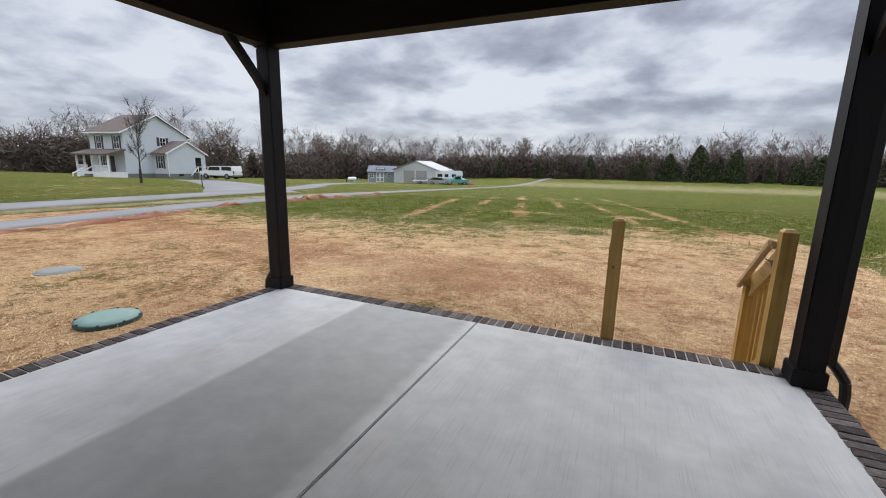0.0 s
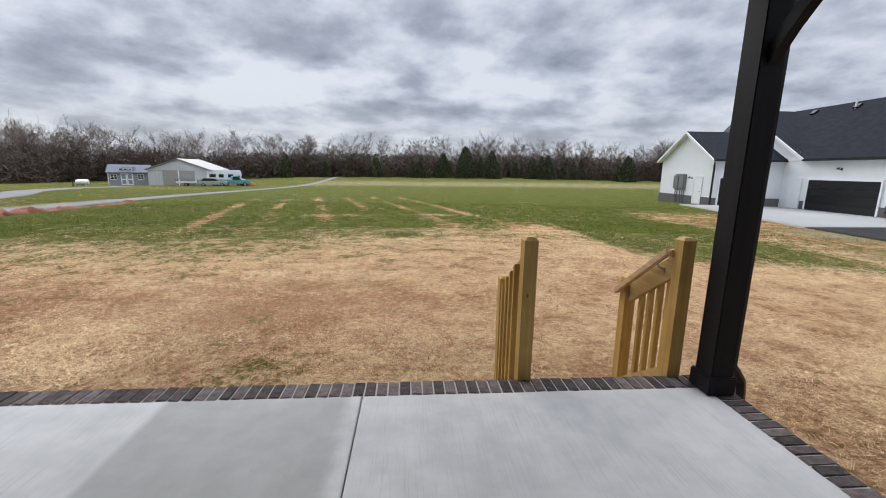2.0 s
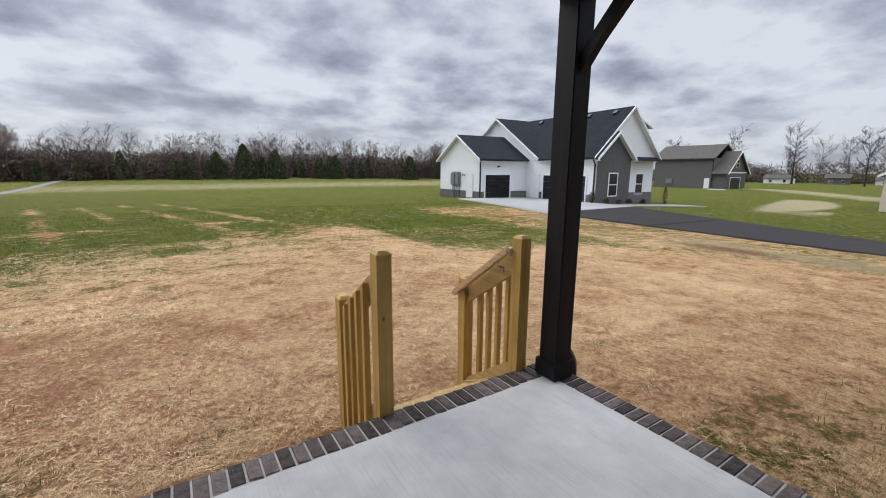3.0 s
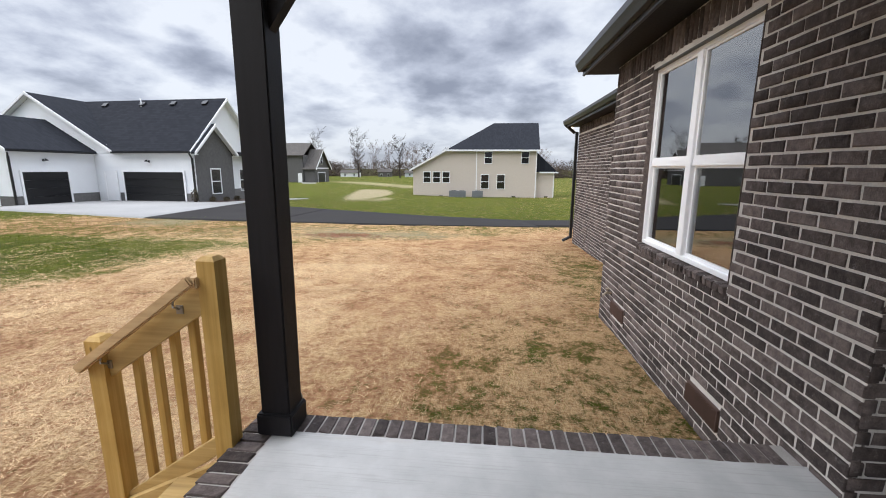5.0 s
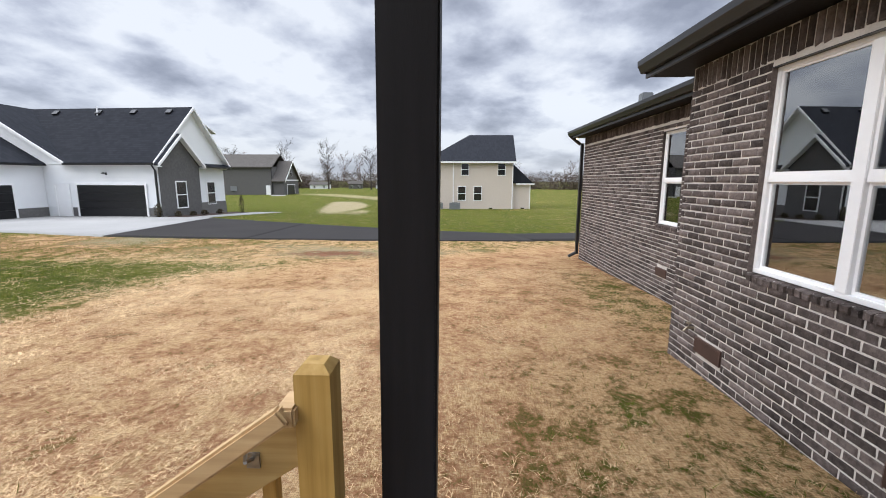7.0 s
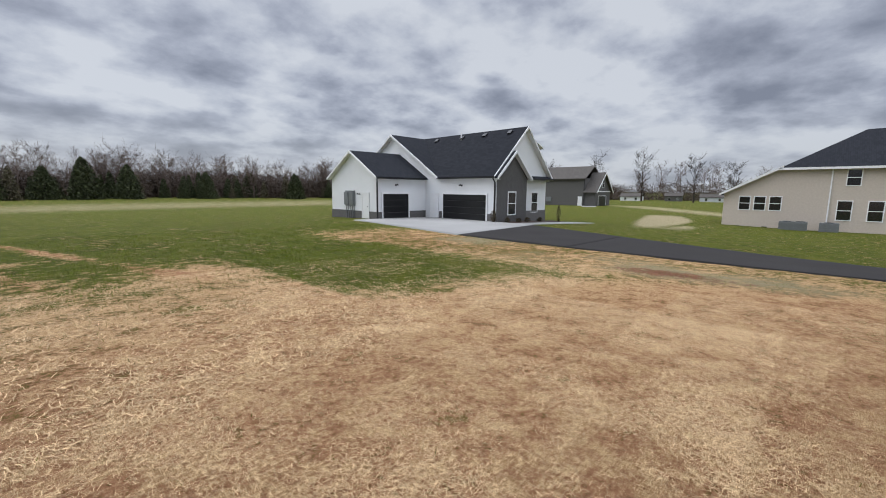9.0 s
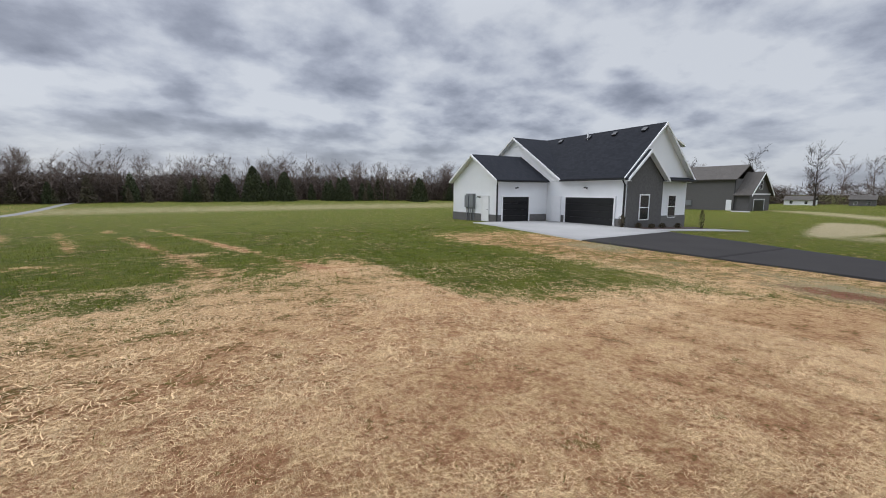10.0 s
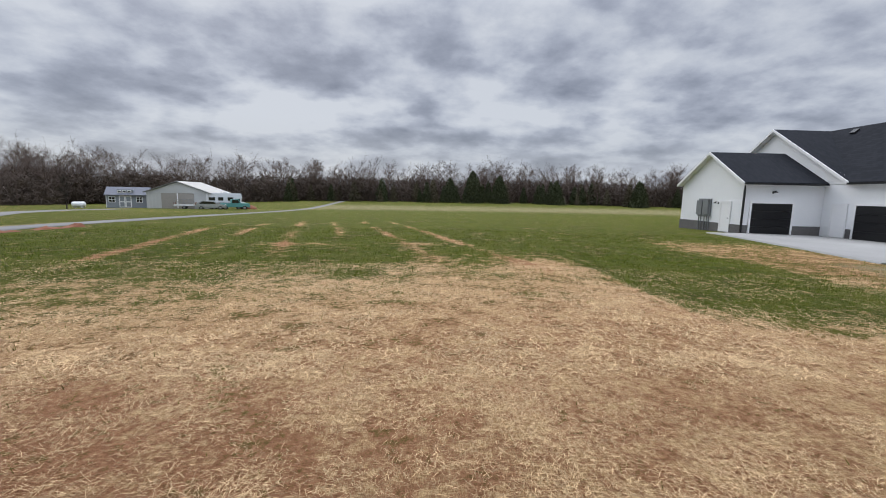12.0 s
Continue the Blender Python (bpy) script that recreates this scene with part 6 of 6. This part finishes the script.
# ---------- trees ----------
def crown_tree(seed, height, twigs=10, thin=1.0, wide=None, steep=1.0):
    """A forest tree in winter: a trunk, rising limbs and a haze of fine flat twigs."""
    rng = np.random.default_rng(seed)
    rods = []
    lean = rng.normal(0, 0.03, 2)

    def trunk_at(f):
        return np.array([lean[0] * f * height, lean[1] * f * height, f * height * 0.9])
    for i in range(5):
        rods.append((trunk_at(i / 5), trunk_at((i + 1) / 5), height * 0.014 * (1 - i / 5.5), height * 0.014 * (1 - (i + 1) / 5.5)))
    wide = wide or rng.uniform(0.26, 0.38)
    for i in range(24):
        f = 0.30 + 0.68 * (i + rng.random()) / 24
        reach = height * wide * (0.45 + 1.5 * (f - 0.28) * (1.25 - f)) * rng.uniform(0.6, 1.25)
        a = rng.random() * 6.28319
        out = np.array([math.cos(a), math.sin(a), rng.uniform(0.7, 1.5) * steep])
        p, q = trunk_at(f), trunk_at(f) + out * reach * 0.75
        rods.append((p, q, height * 0.0055 * (1.2 - f), 0.02 * thin))
        for k in range(twigs):
            g = 0.25 + 0.75 * rng.random()
            b = p + (q - p) * g
            dirn = out * 0.7 + rng.normal(size=3) * 0.75 + np.array([0, 0, 0.45])
            dirn /= np.linalg.norm(dirn)
            e = b + dirn * reach * rng.uniform(0.25, 0.55)
            rods.append((b, e, 0.030 * thin, 0.016 * thin))
            for _ in range(2):
                d2 = dirn + rng.normal(size=3) * 0.6
                h = b + (e - b) * rng.uniform(0.4, 1.0)
                rods.append((h, h + d2 / np.linalg.norm(d2) * reach * rng.uniform(0.15, 0.32), 0.024 * thin, 0.013 * thin))
    A, B = np.array([r[0] for r in rods]), np.array([r[1] for r in rods])
    ra, rb = np.array([[r[2]] for r in rods]), np.array([[r[3]] for r in rods])
    d = B - A
    w = np.cross(d, rng.normal(size=d.shape))
    w /= np.linalg.norm(w, axis=1)[:, None] + 1e-9
    w[:5] = (1, 0, 0)
    V = np.stack([A - w * ra, A + w * ra, B + w * rb, B - w * rb], 1)
    w2 = np.cross(d, w)
    w2 /= np.linalg.norm(w2, axis=1)[:, None] + 1e-9
    V2 = np.stack([A - w2 * ra, A + w2 * ra, B + w2 * rb, B - w2 * rb], 1)[:29]
    V = np.concatenate([V, V2]).reshape(-1, 3)
    return V, np.arange(len(V)).reshape(-1, 4)


def brush_clump(seed, r, hgt, n):
    """Upright bare stems and twigs of undergrowth."""
    rng = np.random.default_rng(seed)
    a, q = rng.random(n) * 6.28319, np.sqrt(rng.random(n)) * r
    z0 = hgt * rng.random(n) ** 1.4 * 0.75
    base = np.stack([q * np.cos(a), q * np.sin(a), z0], 1)
    d = rng.normal(size=(n, 3)) * np.array([0.9, 0.9, 0.5]) + np.array([0, 0, 0.6])
    d /= np.linalg.norm(d, axis=1)[:, None]
    ln = (hgt * rng.uniform(0.12, 0.30, n))[:, None]
    s = np.cross(d, rng.normal(size=(n, 3)))
    s /= np.linalg.norm(s, axis=1)[:, None]
    wd = rng.uniform(0.03, 0.085, n)[:, None]
    V = np.stack([base - s * wd, base + s * wd, base + d * ln + s * wd * 0.2, base + d * ln - s * wd * 0.2], 1)
    return V.reshape(-1, 3), np.arange(4 * n).reshape(-1, 4)


def scatter(name, kinds, places, material, label, category="trees", kind="stuff"):
    """Places (x, y, scale, turn, variant) of ready shapes, joined into one object."""
    vs, fs, off = [], [], 0
    for x, y, s, turn, k in places:
        V, F = kinds[k]
        c, sn = math.cos(turn), math.sin(turn)
        z = float(land(x, y)) - 0.1
        W = np.stack([(V[:, 0] * c - V[:, 1] * sn) * s + x, (V[:, 0] * sn + V[:, 1] * c) * s + y, V[:, 2] * s + z], 1)
        vs.append(W)
        fs.append(F + off)
        off += len(V)
    return tagged(raw(name, np.concatenate(vs), np.concatenate(fs), material), label, category, kind=kind)


def along(line, gap, depth, rng):
    out = []
    for (x0, y0), (x1, y1) in zip(line[:-1], line[1:]):
        ln = math.hypot(x1 - x0, y1 - y0)
        for _ in range(max(1, int(ln / gap))):
            f = rng.random()
            nx, ny = -(y1 - y0) / ln, (x1 - x0) / ln
            o = rng.random() * depth
            out.append((x0 + (x1 - x0) * f + nx * o, y0 + (y1 - y0) * f + ny * o))
    return out


rngt = random.Random(21)
BARE = [crown_tree(100 + i, 11.0, 11, 0.75) for i in range(8)]
BRUSH = [brush_clump(300 + i, 3.2, 6.2, 430) for i in range(5)]
CEDAR = [leaf_clump(1150, 2.6, 8.0, 500 + i, 0.26, True) for i in range(5)]
EDGE = [(130, 128), (86, 142), (22, 158), (-41, 152), (-96, 112), (-92, 74), (-126, 46), (-165, 10), (-200, -30)]
FAR = [(190, -90), (205, -20), (190, 60), (175, 105), (130, 128)]
spots = along(EDGE, 1.05, 20, rngt)
scatter("bare_woods", BARE, [(x, y, rngt.uniform(0.7, 1.15), rngt.random() * 6.28, rngt.randrange(8)) for x, y in spots], M_WOODS, "leafless grey-brown winter woods behind the fields")
scatter("underbrush", BRUSH, [(x, y, rngt.uniform(0.7, 1.65), rngt.random() * 6.28, rngt.randrange(5)) for x, y in along(EDGE, 0.64, 18, rngt)], M_BRUSH, "tangled brown undergrowth along the wood's edge")
cedars = [(x * 0.9, y * 0.9) if x > -45 else (x, y) for x, y in along(EDGE, 2.8, 10, rngt)]
scatter("cedar_trees", CEDAR, [(x, y, rngt.uniform(0.45, 0.95), rngt.random() * 6.28, rngt.randrange(5)) for x, y in cedars[::2]], M_CEDARBROWN, "dull brown-green winter cedars in the wood's edge")
scatter("cedar_trees", CEDAR, [(x, y, rngt.uniform(0.5, 1.0), rngt.random() * 6.28, rngt.randrange(5)) for x, y in cedars[1::2]], M_CEDAR, "dark green cedars in the wood's edge")
# the large cedars that stand out before the woods
for i, (x, y, s) in enumerate(((8.8, 133, 0.9), (15.5, 131, 1.15), (24, 130, 1.0), (41, 127, 0.85), (63, 119, 0.88), (85, 111, 0.84))):
    V, F = leaf_clump(3600, 4.0, 8.8, 620 + i, 0.26, True)
    tr = empty("cedar_tree", pose(x, y, float(land(x, y)) - 0.1, 0, 0, 60 * i), "dark green cedar at the field's far edge", "tree", "field-edge cedars")
    crown = raw("crown", V * s, F, M_CEDAR)
    crown.parent = tr
    part("trunk", Shape().tube((0, 0, 0), (0, 0, 6.5 * s), 0.2, 0.05, 8), M_BARK, tr)
far_spots = along(FAR, 9.0, 25, rngt)
scatter("far_trees", [crown_tree(140 + i, 14.5) for i in range(4)], [(x, y, rngt.uniform(0.6, 1.05), rngt.random() * 6.28, rngt.randrange(4)) for x, y in far_spots], M_WOODS, "scattered tall bare trees beyond the far fields")
scatter("far_brush", BRUSH, [(x + 12, y, rngt.uniform(0.8, 1.7), rngt.random() * 6.28, rngt.randrange(5)) for x, y in along(FAR, 2.2, 22, rngt)], M_BRUSH, "brown hedgerow and scrub beyond the far fields")


def lone_tree(x, y, height, seed, label, near=True):
    t = empty("tree", pose(x, y, float(land(x, y)) - 0.05), label, "tree")
    V, F = crown_tree(seed, height, 30 if near else 12, 0.3 if near else 1.2, 0.26 if near else 0.30, 1.6 if near else 0.9)
    b = raw("crown", V, F, M_BARK)
    b.parent = t
    part("trunk", Shape().tube((0, 0, -0.1), (0, 0, height * 0.2), height * 0.02, height * 0.016, 10), M_BARK, t)


lone_tree(-43.0, 21.0, 6.6, 71, "leafless young tree on the farmhouse lawn")
lone_tree(-52, 64, 4.5, 72, "small leafless sapling on the lawn")
for i, (x, y, hh) in enumerate(((150, 62, 16), (158, 48, 17), (150, 30, 14), (165, 22, 13), (172, 8, 12), (150, 82, 15))):
    lone_tree(x, y, hh, 80 + i, "tall bare tree beside the distant houses", False)

mk = part("marker_post", Shape().tube((0, 0, -0.1), (0, 0, 0.95), 0.035, 0.03, 8).tube((0, 0, 0.95), (0, 0, 1.05), 0.05, 0.03, 8), M_BLACKMETAL)
mk.matrix_basis = pose(-32.5, 19.5, float(land(-32.5, 19.5)))
tagged(mk, "thin dark marker post on the lawn", "post")

# distant cottages
for i, (x, y, w, hh) in enumerate(((160, 70, 14, 3.0), (165, 54, 12, 2.8), (168, 40, 9, 3.2), (170, 28, 13, 2.8), (172, 16, 7, 3.0), (176, 4, 11, 2.8))):
    c = empty("cottage", pose(x, y, float(land(x, y)) - 0.2, 0, 0, 5 * (i % 3)) @ Matrix.Diagonal((0.62, 0.62, 0.66, 1.0)), "low pale cottage far across the fields", "house", "distant cottages")
    wall = (M_PALESIDING, M_WHITESIDING, M_GREYSTONE)[i % 3]
    part("wall", Shape().box(0, 7, -w / 2, w / 2, 0, hh), wall, c)
    roof_slab(c, (3.5, -w / 2 - 0.4, hh + 1.9), (3.5, w / 2 + 0.4, hh + 1.9), (-0.5, w / 2 + 0.4, hh), (-0.5, -w / 2 - 0.4, hh), 0.2, M_GREYROOF)
    roof_slab(c, (3.5, w / 2 + 0.4, hh + 1.9), (3.5, -w / 2 - 0.4, hh + 1.9), (7.5, -w / 2 - 0.4, hh), (7.5, w / 2 + 0.4, hh), 0.2, M_GREYROOF)
    for y2 in (-w / 4, w / 4):
        flat_window(c, pose(0, y2, 0.9, 0, 0, 90), 1.2, 1.3)

# far ridge; its blue-grey haze is only surface colour
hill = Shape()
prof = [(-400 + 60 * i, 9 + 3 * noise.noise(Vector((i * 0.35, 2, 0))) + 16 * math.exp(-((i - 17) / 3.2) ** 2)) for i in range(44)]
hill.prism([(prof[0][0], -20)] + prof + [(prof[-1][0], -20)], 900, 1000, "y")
tagged(part("backdrop", hill, M_HILL), "low wooded hill on the horizon, blue-grey haze put into its colour", "hill", kind="structure")

# ---------- loose straw and grass ----------
def patches(seed, cell, x, y):
    """Soft random patches about one cell across, from 0 to 1."""
    g = np.random.default_rng(seed).random((211, 223))
    a, b = x / cell + 500, y / cell + 500
    i, j = np.floor(a).astype(int), np.floor(b).astype(int)
    u, v = a - i, b - j
    u, v = u * u * (3 - 2 * u), v * v * (3 - 2 * v)
    i, j, i1, j1 = i % 211, j % 223, (i + 1) % 211, (j + 1) % 223
    return (g[i, j] * (1 - u) + g[i1, j] * u) * (1 - v) + (g[i, j1] * (1 - u) + g[i1, j1] * u) * v


def lying(name, count, area, material, label, length, width, lift, upright, seed, accept):
    rng = np.random.default_rng(seed)
    x = rng.uniform(area[0], area[1], count * 3)
    y = rng.uniform(area[2], area[3], count * 3)
    keep = accept(x, y, rng.random(count * 3))
    x, y = x[keep][:count], y[keep][:count]
    n = len(x)
    z = on_grid(GRID_Z, x, y) + lift * (0.25 + rng.random(n))
    a = rng.random(n) * 6.28319
    if not upright:
        a = np.where(rng.random(n) < 0.3, 9.0 * patches(seed + 1, 0.8, x, y) + rng.normal(0, 0.45, n), a)
    ln = length * rng.uniform(0.35, 1.3, n)
    tilt = rng.normal(0, 0.13, n) if not upright else rng.uniform(0.5, 1.3, n)
    d = np.stack([np.cos(a) * np.cos(tilt), np.sin(a) * np.cos(tilt), np.sin(tilt)], 1) * ln[:, None]
    s = np.stack([-np.sin(a), np.cos(a), np.zeros(n)], 1) * (width * rng.uniform(0.6, 1.4, n))[:, None]
    p = np.stack([x, y, z], 1)
    if upright:
        V = np.stack([p - s, p + s, p + d + s * 0.15, p + d - s * 0.15], 1)
        F = np.array([(0, 1, 2, 3)])
    else:
        mid = p + d * 0.5 + s * rng.uniform(-2.5, 2.5, n)[:, None] + np.array([0, 0, 1.0]) * (0.006 * rng.random(n))[:, None]
        V = np.stack([p - s, p + s, mid + s, mid - s, p + d + s * 0.5, p + d - s * 0.5], 1)
        F = np.array([(0, 1, 2, 3), (3, 2, 4, 5)])
    faces = (np.arange(n)[:, None, None] * V.shape[1] + F[None]).reshape(-1, 4)
    return tagged(raw(name, V.reshape(-1, 3), faces, material), label, "straw" if not upright else "grass", kind="stuff")


def off_slab(x, y):
    return ~((x > -4.68) & (x < 0.26) & (y < 0.27)) & ~((x > -0.2) & (x < 3.6) & (y < -2.55)) & (np.where(x > 3.5, y > -3.65, True))


def straw_here(x, y, r):
    g, s, p, rd = (on_grid(v, x, y) for v in GRID_COVER)
    clump = np.clip(1.9 * (0.45 * patches(61, 0.7, x, y) + 0.35 * patches(62, 0.22, x, y) + 0.2 * patches(63, 2.4, x, y)) - 0.45, 0.06, 1)
    return off_slab(x, y) & (r < (1 - 0.8 * g) * np.clip(1.15 - 0.8 * s, 0.15, 1) * clump * (1 - rd))


def grass_here(x, y, r):
    g, s, p, rd = (on_grid(v, x, y) for v in GRID_COVER)
    tuft = np.clip(patches(64, 0.5, x, y) * 1.3 + patches(65, 0.15, x, y) * 0.9 - 0.55, 0, 1)
    return off_slab(x, y) & (r < g * tuft)


lying("loose_straw", 130000, (-6.5, 6.5, 0.9, 5.2), M_STRAW, "loose dry straw lying thick before the porch", 0.062, 0.0012, 0.014, False, 31, straw_here)
lying("loose_straw", 85000, (0.2, 9.0, -3.6, 2.6), M_STRAW, "loose dry straw between the porch and the driveway", 0.062, 0.0012, 0.012, False, 35, straw_here)
lying("loose_straw", 70000, (-12, 11, 4.5, 11.0), M_STRAW, "dry straw thinning out into the green field", 0.10, 0.0034, 0.016, False, 33, straw_here)
lying("loose_straw", 34000, (-12, -4.7, -3.6, 4.5), M_STRAW, "loose dry straw round the septic lids", 0.09, 0.0022, 0.013, False, 37, straw_here)
lying("grass_tufts", 60000, (-14, 15, -3.6, 14), M_BLADE, "thin green grass blades coming up through straw", 0.065, 0.0026, 0.0, True, 32, grass_here)
lying("grass_tufts", 50000, (-16, 16, 9, 24), M_BLADE, "young green grass rows of the field", 0.08, 0.0045, 0.0, True, 36, grass_here)

# ---------- single bricks, last ----------
for i in range(int((4.81) / 0.0732)):
    xm = -4.60 + 0.0732 * (i + 0.5)
    lay_brick(border, Matrix.Translation((xm, 0.148, -0.029)) @ pose(0, 0, 0, 90), (0.0632, 0.062, 0.163), rngb)
for i in range(int(2.62 / 0.0732)):
    ym = 0.055 - 0.0732 * (i + 0.5)
    lay_brick(border, Matrix.Translation((0.131, ym, -0.029)) @ pose(0, 0, 0, 90, 0, 90), (0.0632, 0.062, 0.158), rngb)
for i in range(int(4.6 / 0.0732)):
    ym = 0.055 - 0.0732 * (i + 0.5)
    lay_brick(border, Matrix.Translation((-4.525, ym, -0.029)) @ pose(0, 0, 0, 90, 0, 90), (0.0632, 0.062, 0.148), rngb)
for a, b, lo, hi in NEAR:
    lay_brick(wall_n, Matrix.Translation(((a + b) / 2, WY - 0.025, (lo + hi) / 2)), (b - a, 0.05, hi - lo), rngb)
